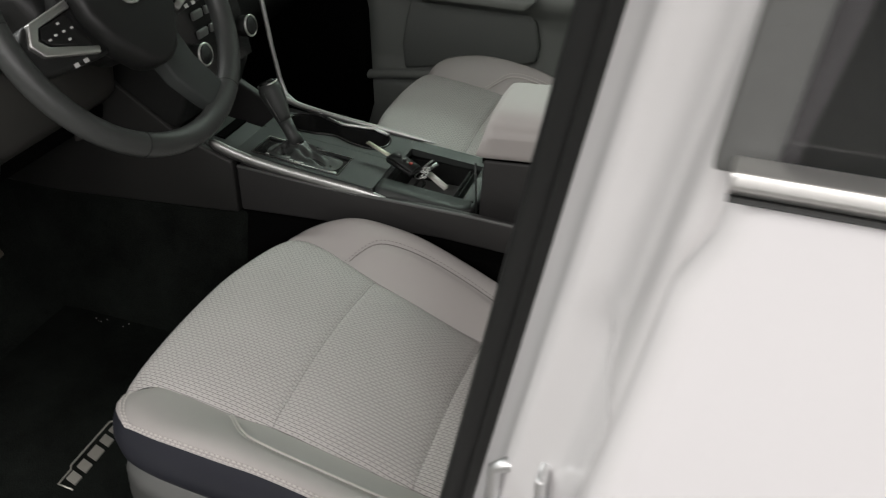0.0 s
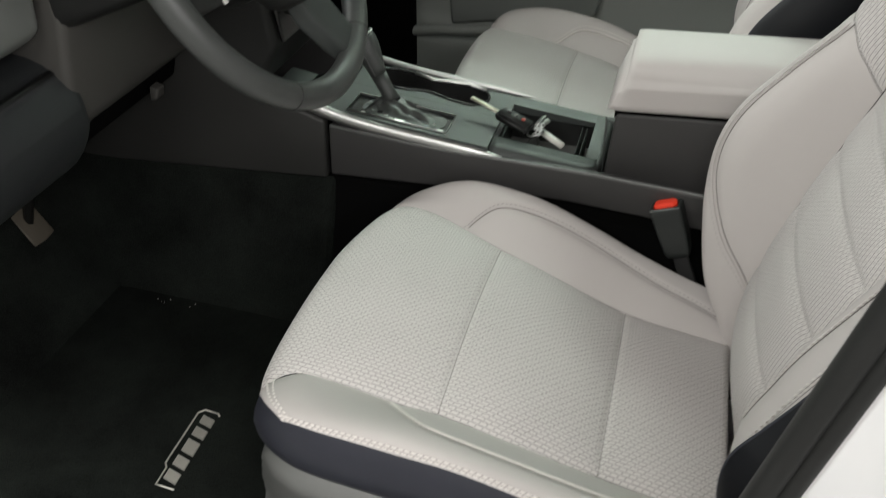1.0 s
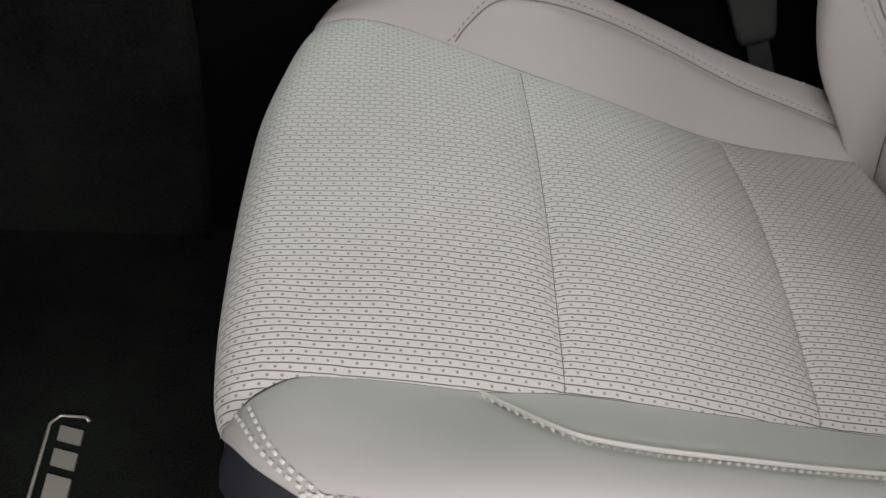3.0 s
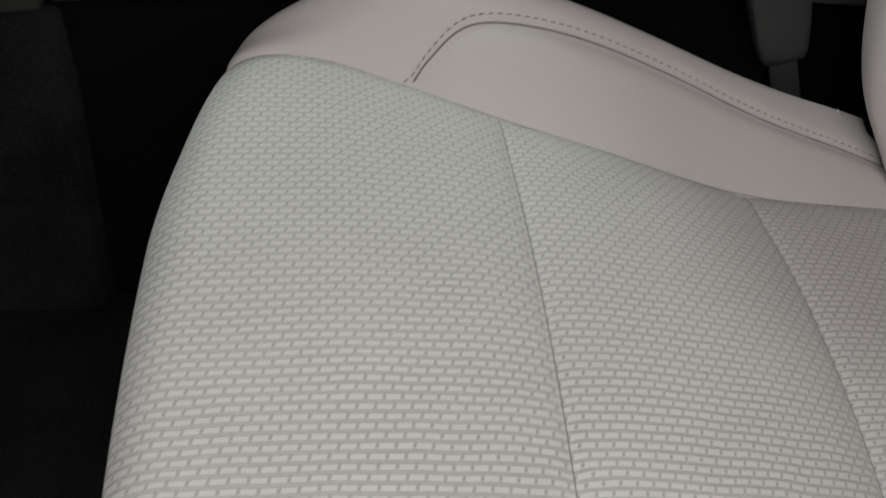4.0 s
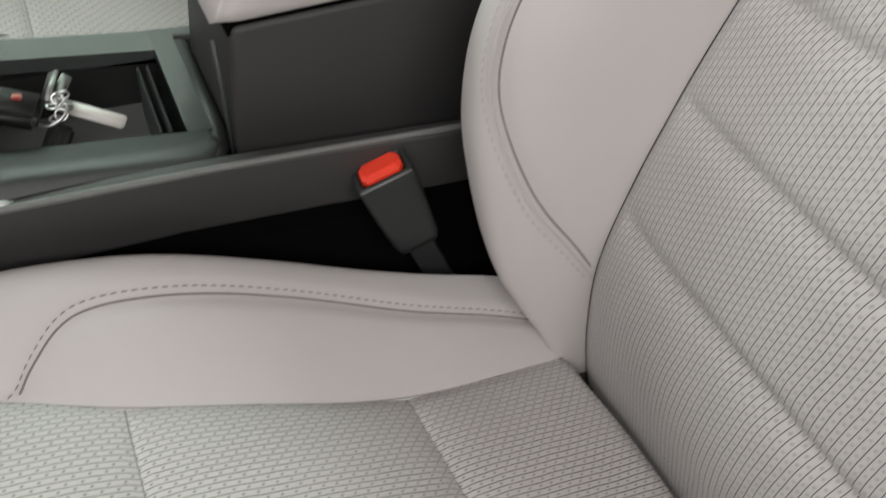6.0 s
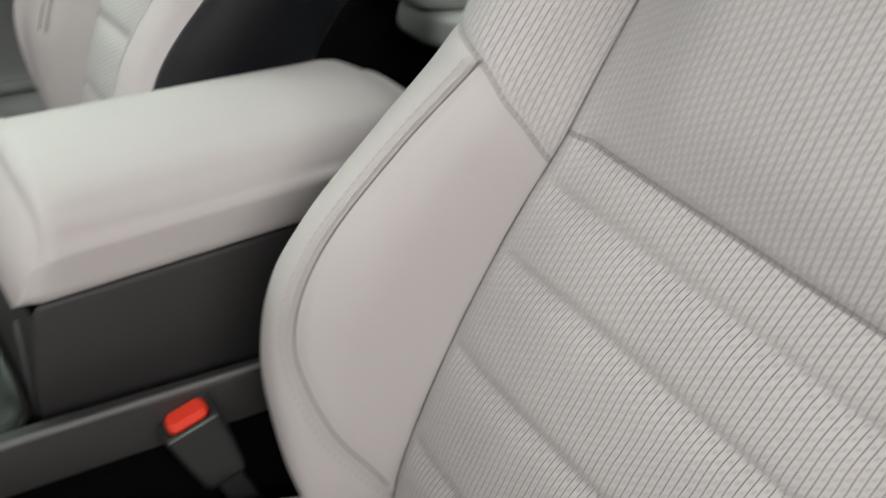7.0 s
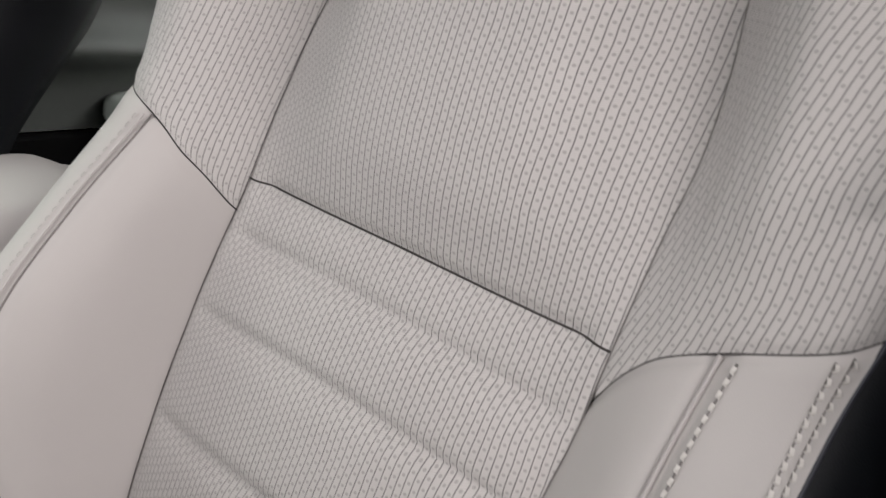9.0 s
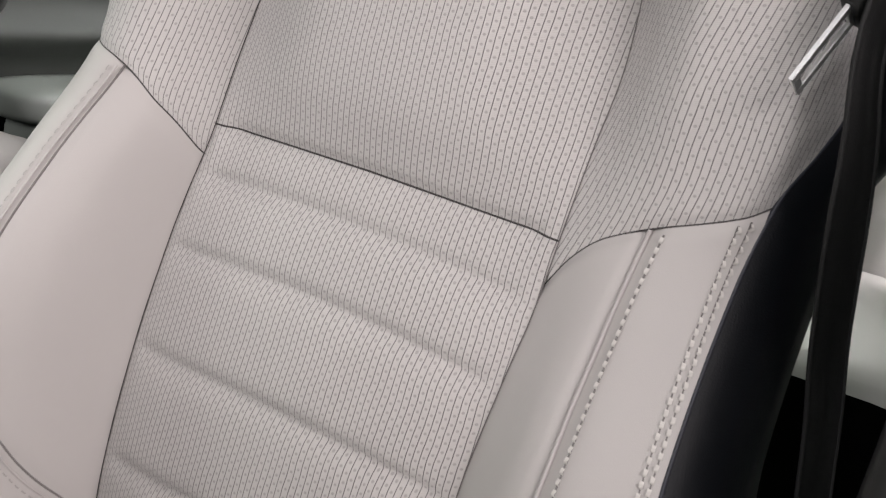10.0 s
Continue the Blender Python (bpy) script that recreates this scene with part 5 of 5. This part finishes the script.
# belt buckle --------------------------------------------------------------------------------------
def buckle(name_label):
    b = thing("belt_buckle", name_label, "belt buckle", "belt buckles")
    wx = Vector((0.90, -0.09, 0.40)).normalized()
    up = Vector((-0.33, 0.06, 0.93))
    up = (up - wx * up.dot(wx)).normalized()
    th = up.cross(wx)
    m = Matrix((wx, th, up)).transposed().to_4x4()
    m.translation = Vector((0.1435, 0.2860, 0.4165))

    def put(bm):
        return moved(bm, m)

    def shell(t, k):
        """Housing: a rounded oblong that narrows downwards, with a lip and a hollow top."""
        z, w, d = ((-0.0010, 0.0172, 0.0105), (0.0020, 0.0180, 0.0113), (0.0028, 0.0200, 0.0130), (0.0016, 0.0222, 0.0150), (-0.002, 0.0228, 0.0155), (-0.020, 0.0222, 0.0150), (-0.050, 0.0206, 0.0141), (-0.072, 0.0186, 0.0130), (-0.080, 0.0158, 0.0110), (-0.083, 0.0100, 0.0070))[t]
        a = 2 * math.pi * k / 40
        c, sn = math.cos(a), math.sin(a)
        return (w * math.copysign(abs(c) ** 0.30, c), d * math.copysign(abs(sn) ** 0.30, sn), z), k, t

    part("housing", put(sheet(shell, range(10), range(41))), M_BUCKLE, b, "black plastic buckle housing")
    part("button_well", put(box(-0.0176, 0.0176, -0.0110, 0.0110, -0.006, -0.0012)), M_DEEP, b, "dark recess round the button", smooth=False)
    # red button: eight-sided, with a broad sloping front
    def button(t, k):
        ring = ((-0.0165, -0.0040), (-0.0125, -0.0095), (0.0125, -0.0095), (0.0165, -0.0040), (0.0165, 0.0055), (0.0130, 0.0098), (-0.0130, 0.0098), (-0.0165, 0.0055))
        x, y = ring[k % 8]
        f, z = ((1.0, -0.003), (1.0, 0.0030), (0.94, 0.0050), (0.90, 0.0058))[t]
        if t > 1 and y < 0:
            y += 0.0050
        return (x * f, y * f, z), k, t

    bm = sheet(button, range(4), range(9))
    bmesh.ops.remove_doubles(bm, verts=bm.verts, dist=1e-5)
    bm.faces.new(sorted((v for v in bm.verts if v.co.z > 0.0056), key=lambda v: math.atan2(v.co.y - 0.002, v.co.x)))
    part("release_button", put(bm), M_RED, b, "red press button with a sloping front", smooth=False)
    part("slot_edge", put(tube([(-0.0205, -0.0146, 0.0010), (0.0205, -0.0146, 0.0010)], 0.0011, 8)), M_SHIELD, b, "grey front edge, paler than the housing")
    part("stalk", put(slab([(-0.011, -0.075), (0.011, -0.075), (0.016, -0.20), (-0.006, -0.20)], 1, -0.004, 0.004, 0.002)), M_WEB, b, "black webbing stalk")
    return b


buckle("black seat belt buckle with red button beside the console")
clip = thing("cushion_tag", "small pale cloth tag at the rear of the cushion", "tag")
part("flap", slab([(0.205, 0.307), (0.222, 0.318), (0.240, 0.300), (0.225, 0.288)], 1, 0.243, 0.247, 0.001), M_LEATHER, clip, "pale folded flap")

# keys in the tray -----------------------------------------------------------------------------------
keys = thing("car_keys", "bunch of keys with black remote fob and pale tag", "keys")


def flat_bar(a, b, w, h, up=Vector((0, 0, 1))):
    a, b = Vector(a), Vector(b)
    d = (b - a).normalized()
    s = d.cross(up).normalized() * w / 2
    n = s.cross(d).normalized() * h / 2
    bm = bmesh.new()
    vs = [bm.verts.new(p + i * s + j * n) for p in (a, b) for i, j in ((-1, -1), (1, -1), (1, 1), (-1, 1))]
    for f in ((0, 1, 2, 3), (7, 6, 5, 4), (0, 4, 5, 1), (1, 5, 6, 2), (2, 6, 7, 3), (3, 7, 4, 0)):
        bm.faces.new([vs[k] for k in f])
    bmesh.ops.bevel(bm, geom=bm.edges[:], offset=min(w, h) * 0.25, segments=2, affect="EDGES")
    return bm


part("key_blade", flat_bar((-0.172, 0.400, 0.480), (-0.118, 0.384, 0.468), 0.009, 0.0028), plain("brassy_key_metal", (0.78, 0.74, 0.62), rough=0.36, metal=0.8), keys, "pale metal key blade")
fob = part("key_fob", flat_bar((-0.124, 0.387, 0.470), (-0.072, 0.370, 0.457), 0.030, 0.014), M_BLACK, keys, "black remote key head")
for i, c in enumerate((M_BUTTON, M_BUTTON, M_RED)):
    p = Vector((-0.108, 0.384, 0.475)).lerp(Vector((-0.084, 0.376, 0.4685)), i / 2)
    part("fob_button", flat_bar(p - Vector((0.003, -0.001, 0)), p + Vector((0.003, -0.001, 0)), 0.005, 0.003), plain("dull_fob_grey", (0.12, 0.12, 0.12), rough=0.5) if i < 2 else plain("dull_fob_red", (0.35, 0.05, 0.04), rough=0.5), fob, "small fob button", smooth=False)
part("pale_tag", flat_bar((-0.060, 0.396, 0.444), (-0.020, 0.372, 0.436), 0.010, 0.005, Vector((0.2, -0.6, 0.7))), M_WHITE, keys, "white plastic tag")
part("key_ring", tube([Vector((-0.066, 0.378, 0.450)) + Vector((0.011 * math.cos(a * math.pi / 12), 0.009 * math.sin(a * math.pi / 12), 0.005 * math.sin(a * math.pi / 12 + 1))) for a in range(24)], 0.0012, 6, closed=True), M_STEEL, keys, "steel key ring")
part("small_key", flat_bar((-0.064, 0.382, 0.454), (-0.050, 0.412, 0.456), 0.008, 0.0025, Vector((0.5, 0, 0.8))), M_DARKSTEEL, keys, "small steel key")
part("small_key", flat_bar((-0.068, 0.384, 0.456), (-0.058, 0.410, 0.462), 0.009, 0.003, Vector((-0.4, 0.2, 0.8))), M_DARKSTEEL, keys, "small steel key")
part("dark_fob", flat_bar((-0.086, 0.352, 0.406), (-0.060, 0.372, 0.444), 0.018, 0.010), M_BLACK, keys, "small dark fob")
for k in range(6):
    c = Vector((-0.064 + 0.004 * (k % 3), 0.374 + 0.004 * (k // 2), 0.448 + 0.0025 * k))
    part("chain_link", tube([c + Vector((0.004 * math.cos(a * math.pi / 5), 0.004 * math.sin(a * math.pi / 5) * math.cos(k), 0.004 * math.sin(a * math.pi / 5) * math.sin(k))) for a in range(10)], 0.0009, 5, closed=True), M_STEEL, keys)

# steering wheel --------------------------------------------------------------------------------------------
wheel = thing("steering_wheel", "black leather steering wheel with silver trim", "steering wheel")
WHEEL = Matrix.Translation((-0.340, 0.056, 0.803)) @ Matrix.Rotation(radians(59.5), 4, "Y")


# local axes of the wheel: x down along its face, y across, z towards the driver
def on_wheel(bm):
    return moved(bm, WHEEL)


rim_r, rim_t = 0.179, 0.0152
pts = [(rim_r * math.cos(a * math.pi / 48), rim_r * math.sin(a * math.pi / 48), 0) for a in range(96)]
part("rim", on_wheel(tube(pts, rim_t, 18, closed=True)), M_RUBBER, wheel, "black leather covered rim")
for a0 in (0.55, -0.55, 1.75, -1.75):
    seg = [(rim_r * math.cos(a0 + d), rim_r * math.sin(a0 + d), 0) for d in (-0.004, 0, 0.004)]
    part("rim_seam", on_wheel(tube(seg, rim_t + 0.0006, 18)), M_BLACK, wheel, "leather joint on the rim")
hub = slab([(-0.062, -0.055), (-0.062, 0.055), (-0.045, 0.072), (0.0, 0.076), (0.035, 0.064), (0.075, 0.030), (0.086, 0.010), (0.086, -0.010), (0.075, -0.030), (0.035, -0.064), (0.0, -0.076), (-0.045, -0.072)], 2, -0.015, 0.028, 0.010)
part("airbag_cover", on_wheel(hub), M_BLACK, wheel, "black airbag cover")
part("hub_back", on_wheel(tube([(0, 0, -0.055), (0, 0, -0.012)], 0.060, 24)), M_BLACK, wheel, "black hub")
for sgn in (-1, 1):
    part("side_spoke", on_wheel(slab([(-0.030, sgn * 0.066), (0.045, sgn * 0.060), (0.040, sgn * 0.135), (0.034, sgn * 0.170), (0.0, sgn * 0.172), (-0.020, sgn * 0.150)], 2, -0.016, 0.008, 0.005)), M_BLACK, wheel, "black spoke")
    part("spoke_bezel", on_wheel(slab([(-0.028, sgn * 0.080), (-0.020, sgn * 0.145), (0.002, sgn * 0.160), (0.018, sgn * 0.150), (0.040, sgn * 0.078), (0.032, sgn * 0.074), (0.010, sgn * 0.138), (0.0, sgn * 0.146), (-0.012, sgn * 0.136), (-0.018, sgn * 0.080)], 2, 0.004, 0.014, 0.002)), M_CHROME, wheel, "silver spoke bezel")
    pad = part("switch_pad", on_wheel(slab([(-0.016, sgn * 0.082), (-0.011, sgn * 0.132), (0.0, sgn * 0.140), (0.010, sgn * 0.132), (0.030, sgn * 0.080)], 2, 0.003, 0.012, 0.002)), M_GLOSS, wheel, "glossy switch pad")
    for x, y in ((-0.008, 0.108), (0.012, 0.106), (0.002, 0.094), (0.002, 0.120), (0.002, 0.107), (0.004, 0.131)):
        part("switch_mark", on_wheel(box(x - 0.0012, x + 0.0012, sgn * y - 0.002, sgn * y + 0.002, 0.0118, 0.0126)), M_BUTTON, pad, smooth=False)
    for y in (0.100, 0.116):
        part("lower_mark", on_wheel(box(0.037, 0.042, sgn * y - 0.0035, sgn * y + 0.0035, 0.0078, 0.0086)), M_BUTTON, wheel, smooth=False)
part("lower_spoke", on_wheel(slab([(0.060, 0.004), (0.045, 0.062), (0.095, 0.066), (0.140, 0.084), (0.160, 0.088), (0.172, 0.050), (0.150, 0.034), (0.110, 0.012)], 2, -0.018, 0.006, 0.005)), M_PANEL, wheel, "dark satin lower spoke")
badge = [(0.017 * math.cos(a * math.pi / 16) * 0.72 - 0.004, 0.017 * math.sin(a * math.pi / 16), 0.0295) for a in range(32)]
part("badge_ring", on_wheel(tube(badge, 0.0018, 8, closed=True)), M_CHROME, wheel, "plain chrome oval badge")

column = thing("steering_column", "dark grey steering column shroud with stalks", "steering column")
part("shroud", slab([(-0.78, 0.62), (-0.66, 0.64), (-0.42, 0.745), (-0.405, 0.79), (-0.43, 0.83), (-0.78, 0.80)], 1, -0.005, 0.105, 0.018), M_BLACK, column, "black column shroud")
part("stalk", tube([(-0.46, 0.06, 0.80), (-0.46, 0.16, 0.815), (-0.45, 0.21, 0.82)], [0.007, 0.008, 0.011], 12), M_BLACK, column, "black wiper stalk")
part("stalk", tube([(-0.46, -0.02, 0.80), (-0.46, -0.12, 0.81), (-0.45, -0.18, 0.815)], [0.007, 0.008, 0.011], 12), M_BLACK, column, "black indicator stalk")

# dashboard ------------------------------------------------------------------------------------------------------
dash = thing("dashboard", "dark dashboard with grey lower panels", "dashboard")
part("upper_pad", slab([(-1.02, 0.80), (-0.60, 0.785), (-0.55, 0.81), (-0.58, 0.87), (-0.70, 0.93), (-1.02, 0.90)], 1, -0.40, 1.16, 0.02), M_BLACK, dash, "black padded dash top")
part("knee_panel", slab([(-0.95, 0.40), (-0.74, 0.45), (-0.60, 0.535), (-0.57, 0.56), (-0.550, 0.70), (-0.560, 0.78), (-0.60, 0.80), (-0.95, 0.80)], 1, -0.006, 0.288, 0.012), M_KNEE, dash, "brownish grey knee panel")
# black filler for the shaded gap below the knee panel
part("under_cover", slab([(-0.95, 0.45), (-0.66, 0.485), (-0.612, 0.502), (-0.605, 0.53), (-0.66, 0.55), (-0.95, 0.55)], 1, 0.028, 0.286, 0.004), M_DEEP, dash, "black piece standing for the shade under the dash")
part("end_cap", slab([(-0.95, 0.655), (-0.62, 0.658), (-0.57, 0.69), (-0.565, 0.80), (-0.95, 0.80)], 1, -0.40, -0.012, 0.014), plain("pale_dash_trim", (0.16, 0.17, 0.16), rough=0.55, grain=0.15), dash, "pale grey dash end")
part("lower_end", slab([(-0.95, 0.45), (-0.68, 0.46), (-0.585, 0.50), (-0.552, 0.56), (-0.560, 0.62), (-0.60, 0.652), (-0.95, 0.652)], 1, -0.40, 0.026, 0.03), M_DASHEND, dash, "dark rounded lower dash end")
part("radio_tower", slab([(-0.90, 0.40), (-0.59, 0.44), (-0.47, 0.50), (-0.445, 0.56), (-0.50, 0.84), (-0.90, 0.86)], 1, 0.30, 0.503, 0.012), M_BLACK, dash, "black centre stack")
stack_face = part("stack_face", slab([(-0.444, 0.565), (-0.438, 0.565), (-0.490, 0.830), (-0.497, 0.830)], 1, 0.315, 0.50, 0.002), M_GLOSS, dash, "glossy black control face")
for y in (0.335, 0.478):
    c = Vector((-0.440, y, 0.620))
    knob = part("knob", tube([c, c + Vector((0.018, 0, 0.004)), c + Vector((0.022, 0, 0.005))], [0.018, 0.0165, 0.013], 20), M_BLACK, dash, "black rotary knob")
    part("knob_ring", tube([c + Vector((0.018 + 0.003 * math.sin(a * math.pi / 12) * -1, 0.0172 * math.cos(a * math.pi / 12), 0.0172 * math.sin(a * math.pi / 12) + 0.004)) for a in range(24)], 0.0020, 8, closed=True), M_CHROME, knob, "bright knob ring")
for i in range(4):
    for j in range(3):
        z = 0.635 + 0.03 * i
        x = -0.438 - 0.1962 * (z - 0.565)
        part("stack_button", box(x - 0.002, x + 0.004, 0.362 + 0.036 * j, 0.390 + 0.036 * j, z, z + 0.014, 0.002), M_SHIELD, stack_face)
collar = part("switch_collar", tube([(-0.60, 0.048, 0.722), (-0.556, 0.048, 0.728), (-0.550, 0.048, 0.729)], [0.030, 0.028, 0.024], 24), M_BLACK, dash, "black round switch collar")
part("switch_face", tube([(-0.551, 0.048, 0.729), (-0.546, 0.048, 0.730)], [0.020, 0.018], 24), M_GLOSS, collar, "dark round switch")
part("hood_latch", slab([(-0.600, 0.500), (-0.588, 0.504), (-0.585, 0.520), (-0.598, 0.524)], 1, 0.196, 0.216, 0.003), M_KNEE, dash, "small release latch")
part("glovebox", slab([(-0.95, 0.40), (-0.70, 0.42), (-0.60, 0.52), (-0.58, 0.70), (-0.95, 0.72)], 1, 0.515, 1.14, 0.02), M_BLACK, dash, "black glovebox lid")
# covers the door's front end in black, as shade of the footwell
part("kick_panel", slab([(-1.02, 0.10), (-0.50, 0.10), (-0.47, 0.20), (-0.475, 0.45), (-0.52, 0.70), (-0.60, 0.79), (-1.02, 0.79)], 1, 1.055, 1.11, 0.02), M_DEEP, dash, "kick panel, black for the shade in the footwell")
part("ledge", slab([(-0.47, 0.486), (-0.372, 0.4715), (-0.372, 0.460), (-0.47, 0.46)], 1, 0.306, 0.402, 0.002), M_PANEL, dash, "satin panel at the foot of the dash")
part("ledge_slot", box(-0.425, -0.405, 0.33, 0.40, 0.474, 0.4805), M_DEEP, dash, "dark slot", smooth=False)

pedal = thing("brake_pedal", "dark brake pedal with worn rubber pad", "pedal")
part("pad", slab([(-0.03, -0.025), (0.03, -0.025), (0.033, 0.0), (0.03, 0.025), (-0.03, 0.025), (-0.033, 0.0)], 2, 0, 0.012, 0.003), plain("worn_brown_rubber", (0.075, 0.064, 0.048), rough=0.7), pedal, "ribbed rubber pad")
part("arm", tube([(0, 0, 0.0), (-0.05, 0.0, 0.06), (-0.10, 0, 0.20), (-0.12, 0, 0.3)], 0.008, 8), M_BLACK, pedal, "black steel arm")
pedal.matrix_basis = pose(-0.85, 0.16, 0.25, 0, 55, 0)

# floor mat with badge ------------------------------------------------------------------------------------------
mat = thing("floor_mat", "black carpet floor mat with silver badge", "floor mat")
part("carpet", slab([(-0.80, -0.26), (-0.30, -0.26), (-0.24, -0.22), (-0.22, -0.10), (-0.22, 0.20), (-0.26, 0.235), (-0.66, 0.235), (-0.80, 0.20)], 2, FLOOR - 0.0115, FLOOR, 0.003), M_CARPET, mat, "black tufted carpet")


def mat_plate(pts, h=0.0022):
    return slab([(x, y) for x, y in pts], 2, FLOOR - 0.001, FLOOR + h, 0.0)


BX, BY, BW = -0.470, -0.152, 0.141


def bp(a, b):
    """Along the badge 0 to 1, across it 0 (towards the seat) to 1."""
    return (BX + 0.046 - 0.040 * b - 0.004 * a, BY + BW * a)


frame_line = [bp(0.0, 0.15), bp(0.01, 0.85), bp(0.22, 0.86), bp(0.27, 0.99), bp(0.96, 0.99), bp(1.02, 0.80), bp(1.01, 0.25), bp(0.98, 0.15)]
bm = tube([(x, y, FLOOR + 0.0018) for x, y in frame_line], 0.0016, 6)
badge_frame = part("badge_frame", bm, plain("dull_silver_badge", (0.62, 0.60, 0.54), rough=0.4, metal=0.6), mat, "thin silver badge outline")
# plain bars stand for the lettering
for a0, a1 in ((0.06, 0.18), (0.24, 0.36), (0.42, 0.58), (0.64, 0.75), (0.81, 0.91)):
    part("badge_bar", mat_plate([bp(a0, 0.22), bp(a1, 0.22), bp(a1 + 0.04, 0.74), bp(a0 + 0.04, 0.74)], 0.0026), bpy.data.materials["dull_silver_badge"], badge_frame, "plain silver bar", smooth=False)
ring = thing("mat_anchor", "black plastic mat anchor knob on the carpet", "mat anchor")
part("knob", tube([(-0.325, -0.195, FLOOR), (-0.325, -0.195, FLOOR + 0.008), (-0.325, -0.195, FLOOR + 0.011)], [0.022, 0.020, 0.012], 20), M_GLOSS, ring, "round black anchor knob")
part("collar", tube([(-0.325 + 0.026 * math.cos(a * math.pi / 12), -0.195 + 0.026 * math.sin(a * math.pi / 12), FLOOR + 0.003) for a in range(24)], 0.005, 8, closed=True), M_BLACK, ring, "black anchor collar")
tag = thing("yellow_tag", "small bright yellow tag under the seat edge", "tag")
part("flap", slab([(-0.292, -0.185), (-0.268, -0.180), (-0.262, -0.205), (-0.288, -0.212)], 2, FLOOR + 0.001, FLOOR + 0.03, 0.002), M_YELLOW, tag, "bright yellow flap")

rng = random.Random(4)
bm = bmesh.new()
for i in range(6):
    x, y, r = -0.67 + rng.uniform(0.0, 0.09), 0.200 + rng.uniform(-0.005, 0.012), rng.uniform(0.0005, 0.0012)
    add(bm, moved(box(-r, r, -r * 0.6, r * 0.6, 0, r, r * 0.2, 1), Matrix.Translation((x, y, FLOOR)) @ Matrix.Rotation(rng.uniform(0, 3), 4, "Z")))
part("crumbs", bm, M_WHITE, None, "few pale crumbs scattered on the black carpet", False, category="crumbs", kind="stuff")
